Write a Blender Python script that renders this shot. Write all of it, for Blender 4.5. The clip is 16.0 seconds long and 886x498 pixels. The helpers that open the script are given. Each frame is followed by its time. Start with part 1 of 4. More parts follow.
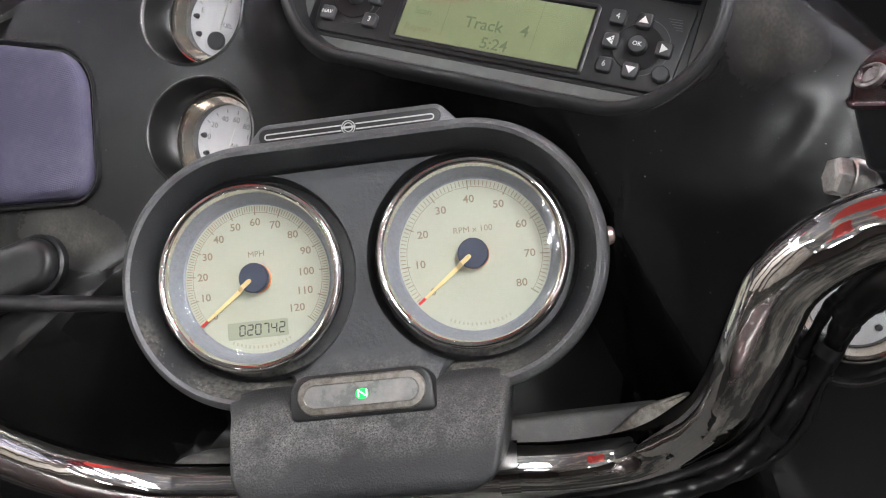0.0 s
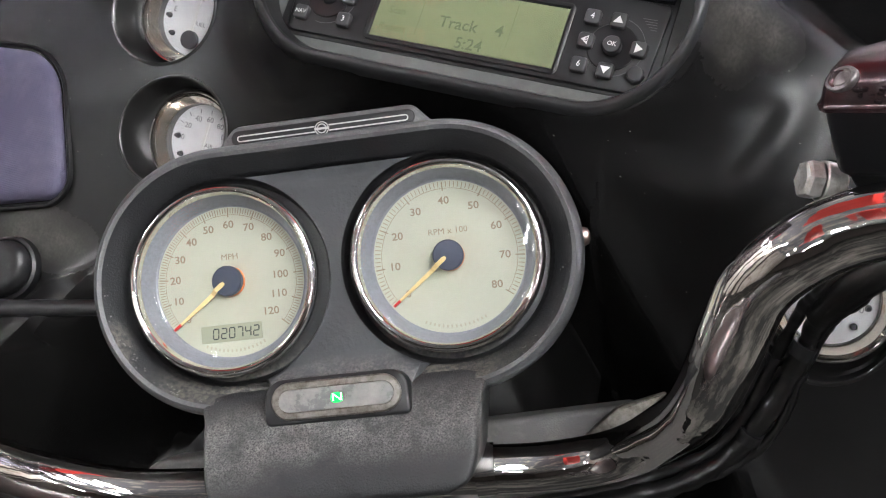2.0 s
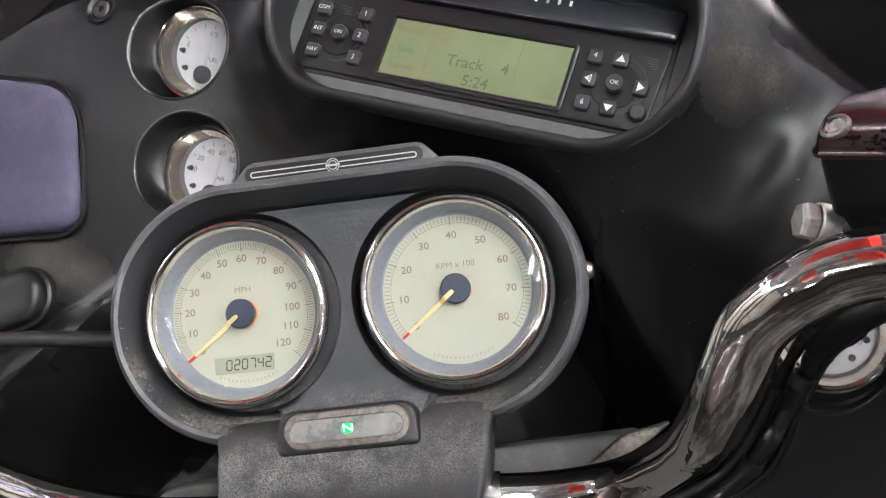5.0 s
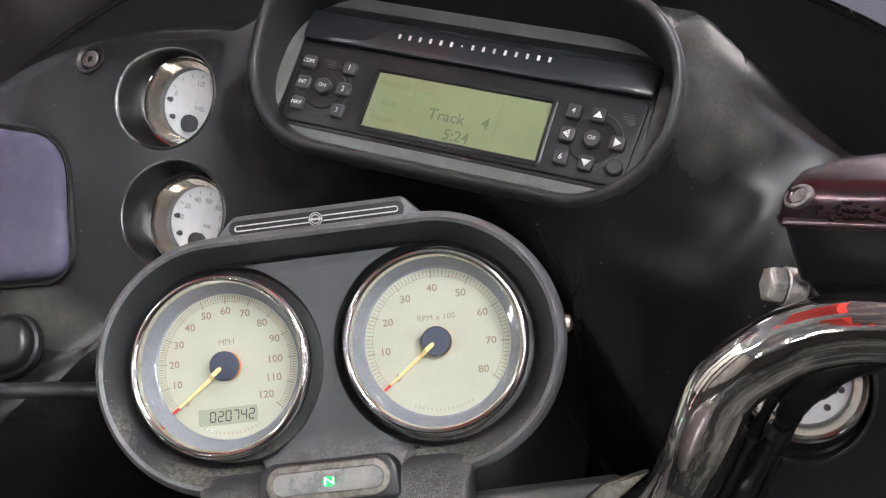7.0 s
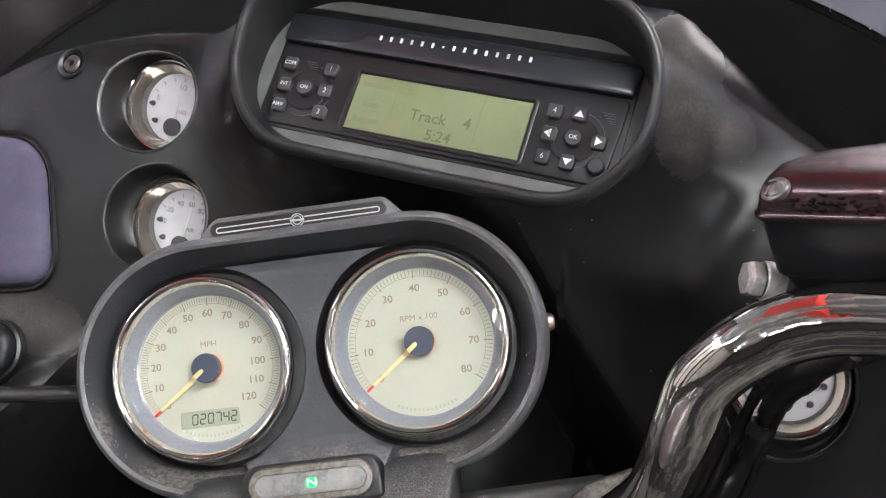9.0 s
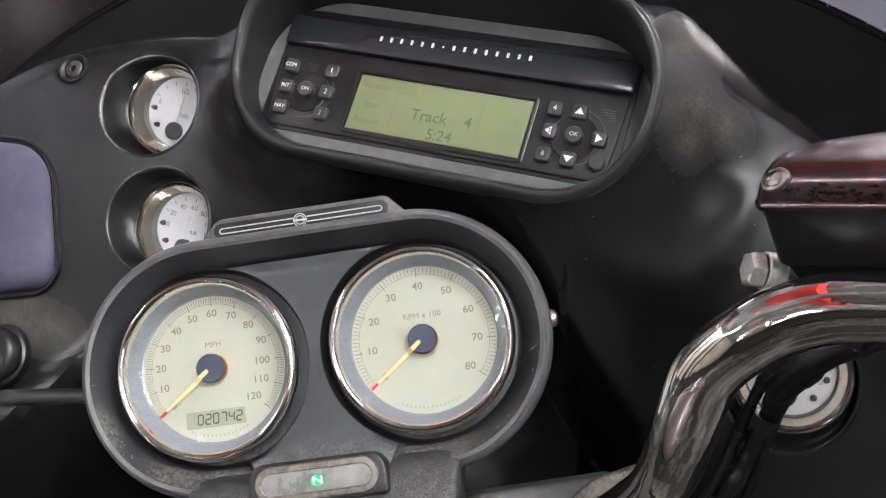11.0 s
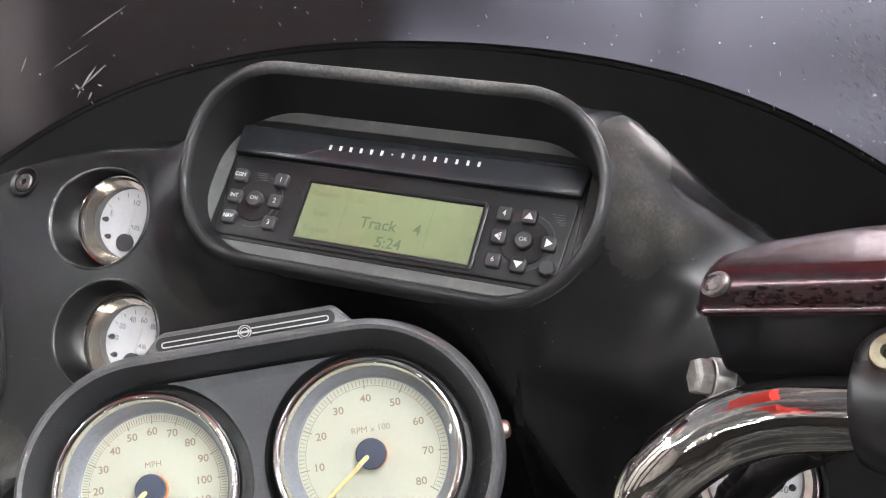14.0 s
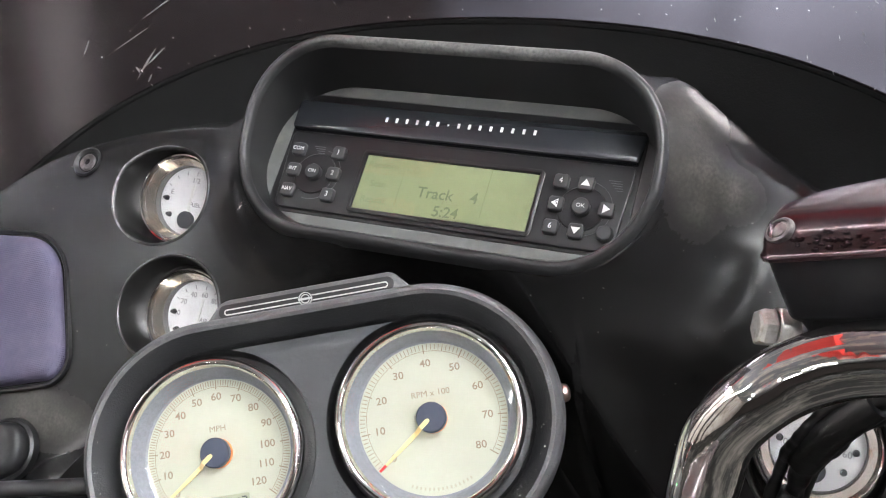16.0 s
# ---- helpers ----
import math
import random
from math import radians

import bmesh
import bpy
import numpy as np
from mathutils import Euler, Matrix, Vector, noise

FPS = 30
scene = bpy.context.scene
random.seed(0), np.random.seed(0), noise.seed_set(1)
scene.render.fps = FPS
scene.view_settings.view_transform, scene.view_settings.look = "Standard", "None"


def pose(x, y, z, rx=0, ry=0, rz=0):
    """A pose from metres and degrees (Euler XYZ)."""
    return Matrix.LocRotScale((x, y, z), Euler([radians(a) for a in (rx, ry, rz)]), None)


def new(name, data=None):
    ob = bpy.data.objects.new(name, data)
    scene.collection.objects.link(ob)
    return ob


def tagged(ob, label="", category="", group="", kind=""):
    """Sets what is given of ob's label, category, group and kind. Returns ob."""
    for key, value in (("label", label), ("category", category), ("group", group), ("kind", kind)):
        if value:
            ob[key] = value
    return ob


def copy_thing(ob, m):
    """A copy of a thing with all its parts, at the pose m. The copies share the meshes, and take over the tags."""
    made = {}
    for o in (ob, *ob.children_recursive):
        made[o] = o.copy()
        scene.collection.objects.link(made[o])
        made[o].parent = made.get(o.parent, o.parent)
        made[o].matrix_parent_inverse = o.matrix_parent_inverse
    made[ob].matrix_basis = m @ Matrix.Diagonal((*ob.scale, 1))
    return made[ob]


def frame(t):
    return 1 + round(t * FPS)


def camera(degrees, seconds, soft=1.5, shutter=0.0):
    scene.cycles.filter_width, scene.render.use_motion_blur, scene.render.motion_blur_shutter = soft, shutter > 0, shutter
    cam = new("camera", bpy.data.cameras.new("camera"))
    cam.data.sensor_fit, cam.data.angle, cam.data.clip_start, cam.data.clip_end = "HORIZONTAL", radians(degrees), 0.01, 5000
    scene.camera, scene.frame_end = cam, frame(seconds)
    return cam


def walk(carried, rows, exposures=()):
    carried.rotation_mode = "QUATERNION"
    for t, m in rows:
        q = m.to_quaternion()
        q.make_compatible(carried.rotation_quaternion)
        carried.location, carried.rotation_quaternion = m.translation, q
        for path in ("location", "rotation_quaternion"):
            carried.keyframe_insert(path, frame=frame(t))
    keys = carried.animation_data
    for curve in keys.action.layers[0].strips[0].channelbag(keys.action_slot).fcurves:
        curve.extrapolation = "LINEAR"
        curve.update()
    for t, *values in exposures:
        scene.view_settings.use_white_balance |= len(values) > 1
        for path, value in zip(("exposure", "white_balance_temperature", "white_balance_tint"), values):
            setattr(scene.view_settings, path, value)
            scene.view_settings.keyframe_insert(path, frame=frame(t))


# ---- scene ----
cam = camera(48.22, 16.0, soft=1.1)
ROWS = [
    (0.0, 0.1935, -0.4934, 1.3585, 62.280, -3.291, 25.110),
    (0.5, 0.1932, -0.4924, 1.3595, 62.155, -3.233, 24.769),
    (1.0, 0.1931, -0.4917, 1.3595, 62.119, -3.310, 24.580),
    (1.5, 0.1946, -0.4906, 1.3585, 62.186, -3.553, 24.553),
    (2.0, 0.1947, -0.4881, 1.3611, 61.961, -3.499, 24.036),
    (2.5, 0.1955, -0.4843, 1.3592, 61.884, -3.457, 24.067),
    (3.0, 0.1954, -0.4849, 1.3621, 62.003, -3.258, 24.110),
    (3.5, 0.1950, -0.4861, 1.3666, 62.177, -3.263, 24.008),
    (6.0, 0.1971, -0.5006, 1.3799, 63.813, -3.489, 24.315),
    (6.5, 0.1988, -0.4986, 1.3857, 64.223, -3.587, 24.088),
    (7.0, 0.2008, -0.4948, 1.3917, 64.376, -3.442, 23.845),
    (7.5, 0.2035, -0.4933, 1.3912, 64.469, -3.301, 23.713),
    (8.0, 0.2034, -0.4958, 1.3893, 64.537, -3.270, 23.496),
    (8.5, 0.2045, -0.4942, 1.3885, 64.737, -3.340, 23.298),
    (11.0, 0.2067, -0.4983, 1.3844, 65.328, -2.640, 22.932),
    (11.5, 0.2069, -0.4996, 1.3835, 65.870, -2.109, 23.522),
    (12.0, 0.2134, -0.4960, 1.3810, 66.707, -2.213, 22.694),
    (12.5, 0.2090, -0.5020, 1.3814, 67.835, -2.499, 21.812),
    (13.0, 0.2163, -0.4857, 1.3805, 69.275, -2.273, 21.945),
    (13.5, 0.2180, -0.4731, 1.3865, 70.818, -2.130, 21.342),
    (14.0, 0.2188, -0.4811, 1.3829, 71.398, -2.000, 21.614),
    (14.5, 0.2268, -0.4866, 1.3878, 70.932, -1.666, 22.027),
    (15.0, 0.2290, -0.4876, 1.3869, 70.478, -1.248, 22.752),
    (15.5, 0.2244, -0.4871, 1.3771, 71.198, -0.748, 23.419),
    (16.0, 0.2176, -0.4913, 1.3670, 71.401, -0.687, 24.051),
]
walk(cam, [(t, pose(x, y, z, rx, ry, rz)) for t, x, y, z, rx, ry, rz in ROWS],
     [(0.0, 0.24), (3.5, 0.3), (7.0, 0.38), (8.5, 0.41), (12.5, 0.45), (13.5, 0.6), (16.0, 0.71)])

# ---- world and light ----
world = bpy.data.worlds.new("world")
scene.world = world
world.use_nodes = True
world.node_tree.nodes["Background"].inputs[0].default_value = (0.55, 0.57, 0.62, 1)
world.node_tree.nodes["Background"].inputs[1].default_value = 0.02

# frames of the two main groups, in millimetres: the radio's face and the gauge pod on the handlebar
RAD = pose(0, 0, 1.22, 49.4, 0, 0)
POD = Matrix(((0.907, -0.366, 0.206, -0.0119), (0.363, 0.436, -0.823, -0.1215), (0.212, 0.822, 0.529, 1.125), (0, 0, 0, 1)))


# ---- materials ----
def material(name, base, rough=0.5, metal=0.0, spots=None, spot_scale=40.0, spot_range=(0.5, 0.7), bump=0.0, bump_scale=900.0,
             grain=0.0, rough_var=0.0, coat=0.0, specular=0.5, fine=None, patch=None):
    """base colour with fine grain, larger spots of a second colour, and relief. Scales are per metre. fine: scale and range of a
    speckle that breaks the spots up; patch: centre, reach and softness (metres) of the stains to which the spots keep."""
    m = bpy.data.materials.new(name)
    m.use_nodes = True
    nt = m.node_tree
    n, l = nt.nodes, nt.links
    b = n["Principled BSDF"]
    b.inputs["Roughness"].default_value, b.inputs["Metallic"].default_value = rough, metal
    b.inputs["Base Color"].default_value = (*base, 1)
    b.inputs["Coat Weight"].default_value = coat
    b.inputs["Specular IOR Level"].default_value = specular
    co = n.new("ShaderNodeTexCoord")
    colour = None
    if grain:
        g = n.new("ShaderNodeTexNoise")
        g.inputs["Scale"].default_value, g.inputs["Detail"].default_value = bump_scale * 0.6, 4
        l.new(co.outputs["Object"], g.inputs["Vector"])
        r = n.new("ShaderNodeValToRGB")
        r.color_ramp.elements[0].position, r.color_ramp.elements[1].position = 0.3, 0.7
        r.color_ramp.elements[0].color = (*[c * (1 - grain) for c in base], 1)
        r.color_ramp.elements[1].color = (*[min(1, c * (1 + grain)) for c in base], 1)
        l.new(g.outputs["Fac"], r.inputs["Fac"])
        colour = r.outputs["Color"]
    if spots:
        g = n.new("ShaderNodeTexNoise")
        g.inputs["Scale"].default_value, g.inputs["Detail"].default_value, g.inputs["Roughness"].default_value = spot_scale, 8, 0.7
        l.new(co.outputs["Object"], g.inputs["Vector"])
        r = n.new("ShaderNodeMapRange")
        r.inputs["From Min"].default_value, r.inputs["From Max"].default_value = spot_range
        l.new(g.outputs["Fac"], r.inputs["Value"])
        value = r.outputs["Result"]

        def times(a, b):
            k = n.new("ShaderNodeMath")
            k.operation = "MULTIPLY"
            l.new(a, k.inputs[0])
            l.new(b, k.inputs[1])
            return k.outputs[0]

        if fine:
            g2 = n.new("ShaderNodeTexNoise")
            g2.inputs["Scale"].default_value, g2.inputs["Detail"].default_value = fine[0], 5
            l.new(co.outputs["Object"], g2.inputs["Vector"])
            r2 = n.new("ShaderNodeMapRange")
            r2.inputs["From Min"].default_value, r2.inputs["From Max"].default_value = fine[1:]
            l.new(g2.outputs["Fac"], r2.inputs["Value"])
            value = times(value, r2.outputs["Result"])
        if patch:
            total = None
            for centre, reach, soft in patch:
                sub = n.new("ShaderNodeVectorMath")
                sub.operation = "SUBTRACT"
                sub.inputs[1].default_value = centre
                l.new(co.outputs["Object"], sub.inputs[0])
                div = n.new("ShaderNodeVectorMath")
                div.operation = "DIVIDE"
                div.inputs[1].default_value = reach
                l.new(sub.outputs[0], div.inputs[0])
                ln = n.new("ShaderNodeVectorMath")
                ln.operation = "LENGTH"
                l.new(div.outputs[0], ln.inputs[0])
                r3 = n.new("ShaderNodeMapRange")
                r3.interpolation_type = "SMOOTHERSTEP"
                r3.inputs["From Min"].default_value, r3.inputs["From Max"].default_value = 1.0, 1.0 - soft
                l.new(ln.outputs["Value"], r3.inputs["Value"])
                if total is None:
                    total = r3.outputs["Result"]
                else:
                    k = n.new("ShaderNodeMath")
                    k.operation = "MAXIMUM"
                    l.new(total, k.inputs[0])
                    l.new(r3.outputs["Result"], k.inputs[1])
                    total = k.outputs[0]
            value = times(value, total)
        mix = n.new("ShaderNodeMix")
        mix.data_type = "RGBA"
        mix.inputs[6].default_value, mix.inputs[7].default_value = (*base, 1), (*spots, 1)
        if colour:
            l.new(colour, mix.inputs[6])
        l.new(value, mix.inputs[0])
        colour = mix.outputs[2]
        if rough_var:
            rr = n.new("ShaderNodeMapRange")
            rr.inputs["To Min"].default_value, rr.inputs["To Max"].default_value = rough, min(1, rough + rough_var)
            l.new(value, rr.inputs["Value"])
            l.new(rr.outputs["Result"], b.inputs["Roughness"])
    if colour:
        l.new(colour, b.inputs["Base Color"])
    if bump:
        g = n.new("ShaderNodeTexNoise")
        g.inputs["Scale"].default_value, g.inputs["Detail"].default_value = bump_scale, 3
        l.new(co.outputs["Object"], g.inputs["Vector"])
        bn = n.new("ShaderNodeBump")
        bn.inputs["Strength"].default_value, bn.inputs["Distance"].default_value = bump, 0.0006
        l.new(g.outputs["Fac"], bn.inputs["Height"])
        l.new(bn.outputs["Normal"], b.inputs["Normal"])
    return m


def glowing(name, colour, strength):
    m = bpy.data.materials.new(name)
    m.use_nodes = True
    b = m.node_tree.nodes["Principled BSDF"]
    b.inputs["Base Color"].default_value = (*colour, 1)
    b.inputs["Emission Color"].default_value = (*colour, 1)
    b.inputs["Emission Strength"].default_value = strength
    return m


def clear_cover(name, tint=(1, 1, 1), gloss=0.02, ior=1.45):
    """A thin clear cover: straight through, with a Fresnel gloss on top."""
    m = bpy.data.materials.new(name)
    m.use_nodes = True
    n, l = m.node_tree.nodes, m.node_tree.links
    n.remove(n["Principled BSDF"])
    t, g, f, x = n.new("ShaderNodeBsdfTransparent"), n.new("ShaderNodeBsdfGlossy"), n.new("ShaderNodeFresnel"), n.new("ShaderNodeMixShader")
    t.inputs["Color"].default_value = (*tint, 1)
    g.inputs["Roughness"].default_value = gloss
    f.inputs["IOR"].default_value = ior
    l.new(f.outputs[0], x.inputs[0])
    l.new(t.outputs[0], x.inputs[1])
    l.new(g.outputs[0], x.inputs[2])
    l.new(x.outputs[0], n["Material Output"].inputs["Surface"])
    return m


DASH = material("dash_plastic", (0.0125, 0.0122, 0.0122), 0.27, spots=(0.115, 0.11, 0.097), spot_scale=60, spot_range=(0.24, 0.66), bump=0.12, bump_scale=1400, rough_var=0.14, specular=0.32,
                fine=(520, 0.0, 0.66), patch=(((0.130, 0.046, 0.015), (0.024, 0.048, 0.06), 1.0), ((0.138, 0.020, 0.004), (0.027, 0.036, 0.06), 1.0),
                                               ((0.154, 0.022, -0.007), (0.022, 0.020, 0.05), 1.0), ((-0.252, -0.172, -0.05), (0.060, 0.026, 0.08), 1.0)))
WELL_M = material("smooth_black_well", (0.014, 0.0138, 0.0138), 0.3, specular=0.7, bump=0.04, bump_scale=900)
# pale metal that stands in for the reflection on a gauge well's lip
LIP_GLINT_M = material("well_lip_glint", (0.30, 0.30, 0.30), 0.24, 0.5, spots=(0.18, 0.18, 0.18), spot_scale=120, rough_var=0.15)
MATT_BLACK = material("matt_black_lining", (0.0085, 0.0085, 0.0085), 0.9, specular=0.12, bump=0.2)
HOOD_IN = material("hood_inside_plastic", (0.013, 0.013, 0.0135), 0.5, bump=0.2, bump_scale=1500)
POD_M = material("pod_plastic", (0.074, 0.075, 0.078), 0.38, spots=(0.16, 0.16, 0.155), spot_scale=65, spot_range=(0.46, 0.70), bump=0.5, bump_scale=900, rough_var=0.3, fine=(700, 0.38, 0.7))
NECK_M = material("dusty_neck_plastic", (0.027, 0.0275, 0.029), 0.40, spots=(0.22, 0.217, 0.207), spot_scale=60, spot_range=(0.32, 0.66), bump=0.45, bump_scale=1000, rough_var=0.4, specular=0.3,
                  fine=(1250, 0.33, 0.66), patch=(((0.004, -0.074, 0.016), (0.12, 0.024, 0.06), 0.8), ((-0.05, -0.079, 0.02), (0.045, 0.028, 0.06), 0.9), ((0.05, -0.074, 0.02), (0.05, 0.026, 0.06), 0.9)))
# the pale spots along the top paint the ceiling's sheen onto the lip
LIP_M = material("hood_edge_pale_top", (0.026, 0.026, 0.027), 0.3, spots=(0.17, 0.17, 0.163), spot_scale=40, spot_range=(0.2, 0.6), bump=0.15, bump_scale=900, rough_var=0.3, fine=(500, 0.1, 0.6),
                 patch=(((0.0, 0.073, 0.045), (0.15, 0.022, 0.06), 0.7),))
SLOPE_M = material("dirty_inner_slope", (0.024, 0.025, 0.027), 0.42, spots=(0.165, 0.155, 0.132), spot_scale=50, spot_range=(0.28, 0.58), bump=0.4, bump_scale=1000, rough_var=0.4,
                   patch=(((0, -0.075, 0), (0.16, 0.058, 0.05), 0.6), ((-0.112, -0.036, 0), (0.012, 0.030, 0.02), 0.7)), fine=(420, 0.36, 0.58))
WEB_M = material("grained_web_plastic", (0.052, 0.054, 0.058), 0.42, spots=(0.17, 0.168, 0.16), spot_scale=80, spot_range=(0.38, 0.62), bump=0.55, bump_scale=420, rough_var=0.35,
                 fine=(700, 0.36, 0.66), patch=(((0, -0.058, 0.0), (0.07, 0.020, 0.03), 0.6),))
BLACK = material("black_plastic", (0.012, 0.012, 0.013), 0.35, bump=0.05)
STRIP_M = material("blue_black_plastic", (0.020, 0.022, 0.026), 0.27, bump=0.04, specular=0.7)
BRASSY = material("yellowed_zinc", (0.30, 0.275, 0.20), 0.5, 1.0, spots=(0.25, 0.21, 0.14), spot_scale=220, spot_range=(0.45, 0.7), rough_var=0.2)
TANK_PAINT = material("pinkish_silver_paint", (0.10, 0.085, 0.085), 0.25, 0.3, spots=(0.13, 0.105, 0.105), spot_scale=8, coat=0.4)
COPPER = material("tarnished_pinkish_steel", (0.55, 0.42, 0.37), 0.32, 1.0, spots=(0.2, 0.14, 0.12), spot_scale=260, rough_var=0.2)
GLOSS_BLACK = material("gloss_black", (0.012, 0.012, 0.014), 0.14, coat=0.5)
KEY_PRINT = material("faint_grey_print", (0.11, 0.11, 0.115), 0.5)
KEY_M = material("key_rubber", (0.035, 0.035, 0.037), 0.5, bump=0.1)
CAST = material("dark_cast_metal", (0.085, 0.083, 0.08), 0.5, spots=(0.14, 0.135, 0.125), spot_scale=80, bump=0.3, rough_var=0.2)
RUBBER = material("rubber", (0.012, 0.012, 0.013), 0.36, bump=0.15, spots=(0.03, 0.03, 0.031), spot_scale=120, rough_var=0.2)
# gold-toned chrome; its orange spots imitate reflections in the ring
GOLD = material("orange_glint_chrome", (0.90, 0.82, 0.72), 0.1, 0.9, spots=(0.85, 0.42, 0.20), spot_scale=70, spot_range=(0.52, 0.72), rough_var=0.2)
INNER_GREY = material("grey_gauge_wall", (0.16, 0.155, 0.155), 0.5, grain=0.15)
PLATE = material("grey_radio_surround", (0.095, 0.098, 0.095), 0.5, spots=(0.15, 0.148, 0.135), spot_scale=60, spot_range=(0.5, 0.75), bump=0.2, rough_var=0.2)
CHROME = material("chrome", (0.72, 0.695, 0.67), 0.065, 1.0, spots=(0.6, 0.56, 0.5), spot_scale=120, spot_range=(0.6, 0.85), rough_var=0.15)
BAR_M = material("handlebar_chrome", (0.72, 0.695, 0.67), 0.05, 1.0, spots=(0.6, 0.56, 0.5), spot_scale=120, spot_range=(0.6, 0.85), rough_var=0.15, bump=1.0, bump_scale=42)
STEEL = material("zinc_steel", (0.78, 0.77, 0.75), 0.36, 0.85, spots=(0.5, 0.48, 0.44), spot_scale=300, spot_range=(0.45, 0.7), rough_var=0.2)
ALU = material("dull_aluminium", (0.30, 0.285, 0.26), 0.40, 1.0, spots=(0.15, 0.13, 0.105), spot_scale=200, spot_range=(0.4, 0.7), rough_var=0.3, bump=0.2)
CREAM = material("cream_dial", (0.495, 0.51, 0.415), 0.55, spots=(0.465, 0.475, 0.38), spot_scale=35)
CHAPTER = material("slate_chapter_ring", (0.25, 0.26, 0.30), 0.45, grain=0.1)
INK = material("brown_ink", (0.29, 0.225, 0.16), 0.6)
HUB = material("slate_hub", (0.055, 0.065, 0.10), 0.45)
NEEDLE = material("pale_amber_needle", (0.86, 0.68, 0.32), 0.35)
FAINT_INK = material("faint_brown_print", (0.42, 0.40, 0.31), 0.6)
ORANGE = material("orange_needle_base", (0.85, 0.25, 0.05), 0.4)
RED = material("red_paint", (0.7, 0.03, 0.03), 0.4)
GREY_PRINT = material("pale_grey_print", (0.48, 0.47, 0.46), 0.5)
WHITE = material("white_print", (0.75, 0.75, 0.74), 0.5)
SMALL_DIAL = material("white_dial", (0.80, 0.80, 0.82), 0.5, spots=(0.72, 0.72, 0.75), spot_scale=60)
GAUGE_INK = material("faded_grey_ink", (0.26, 0.26, 0.28), 0.5)
CHALK = material("chalky_dust", (0.23, 0.225, 0.21), 0.9)
DARK_INK = material("dark_ink", (0.06, 0.06, 0.07), 0.5)
LCD = material("green_lcd", (0.215, 0.245, 0.132), 0.35, spots=(0.195, 0.224, 0.118), spot_scale=30)
LCD_INK = material("lcd_segment", (0.11, 0.137, 0.07), 0.4)
LCD_FAINT = material("faint_lcd_segment", (0.158, 0.19, 0.092), 0.4)
ODO = material("odometer_lcd", (0.36, 0.38, 0.28), 0.4)
ODO_INK = material("odometer_segment", (0.05, 0.055, 0.05), 0.4)
GREEN = glowing("green_lamp", (0.25, 1.0, 0.35), 5.0)
TAPE_M = material("black_loom_tape", (0.006, 0.006, 0.006), 0.28, bump=1.0, bump_scale=140, specular=0.6)
TANK_M = material("reservoir_plastic", (0.009, 0.009, 0.011), 0.4, bump=0.08, specular=0.22)
COVER = clear_cover("clear_cover")
LENS_GREY = material("smoked_lens", (0.16, 0.16, 0.16), 0.22, spots=(0.30, 0.29, 0.27), spot_scale=90, spot_range=(0.4, 0.75), rough_var=0.3, bump=0.1)
TUBE_M = glowing("lamp_tube", (0.98, 0.985, 1.0), 84.0)
def hazy_daylight(name, colour, low, high):
    """Daylight outside; long level drifts in its glow imitate the windshield's soft streaks."""
    m = glowing(name, colour, high)
    m.node_tree.nodes["Principled BSDF"].inputs["Base Color"].default_value = (0.05, 0.05, 0.06, 1)
    n, l = m.node_tree.nodes, m.node_tree.links
    co, mp, no, mr = n.new("ShaderNodeTexCoord"), n.new("ShaderNodeMapping"), n.new("ShaderNodeTexNoise"), n.new("ShaderNodeMapRange")
    mp.inputs["Scale"].default_value, mp.inputs["Rotation"].default_value = (0.22, 1, 1.7), (0, 0.12, 0)
    no.inputs["Scale"].default_value, no.inputs["Detail"].default_value = 1.5, 2
    mr.inputs["From Min"].default_value, mr.inputs["From Max"].default_value = 0.38, 0.62
    mr.inputs["To Min"].default_value, mr.inputs["To Max"].default_value = low, high
    l.new(co.outputs["Object"], mp.inputs["Vector"])
    l.new(mp.outputs["Vector"], no.inputs["Vector"])
    l.new(no.outputs["Fac"], mr.inputs["Value"])
    l.new(mr.outputs["Result"], n["Principled BSDF"].inputs["Emission Strength"])
    return m


SKY_M = hazy_daylight("daylight", (0.84, 0.88, 1.0), 0.13, 0.80)
# added glow that lights the ridge of the dash
RIDGE_GLOW_M = glowing("ridge_glow", (1.0, 0.96, 0.88), 30.0)
BRIGHT_SKY_M = glowing("bright_daylight", (0.84, 0.89, 1.0), 3.3)
SCUFF = material("scratched_acrylic", (0.42, 0.41, 0.40), 0.5)

DULL_SCREW = material("dull_dark_zinc", (0.20, 0.18, 0.18), 0.4, 0.9, spots=(0.10, 0.085, 0.085), spot_scale=180, spot_range=(0.4, 0.65), rough_var=0.3)
LID_M = material("bubbled_black_cherry_paint", (0.040, 0.012, 0.015), 0.22, 0.6, spots=(0.045, 0.036, 0.042), spot_scale=150, spot_range=(0.4, 0.7), bump=0.25, bump_scale=260, coat=0.25)


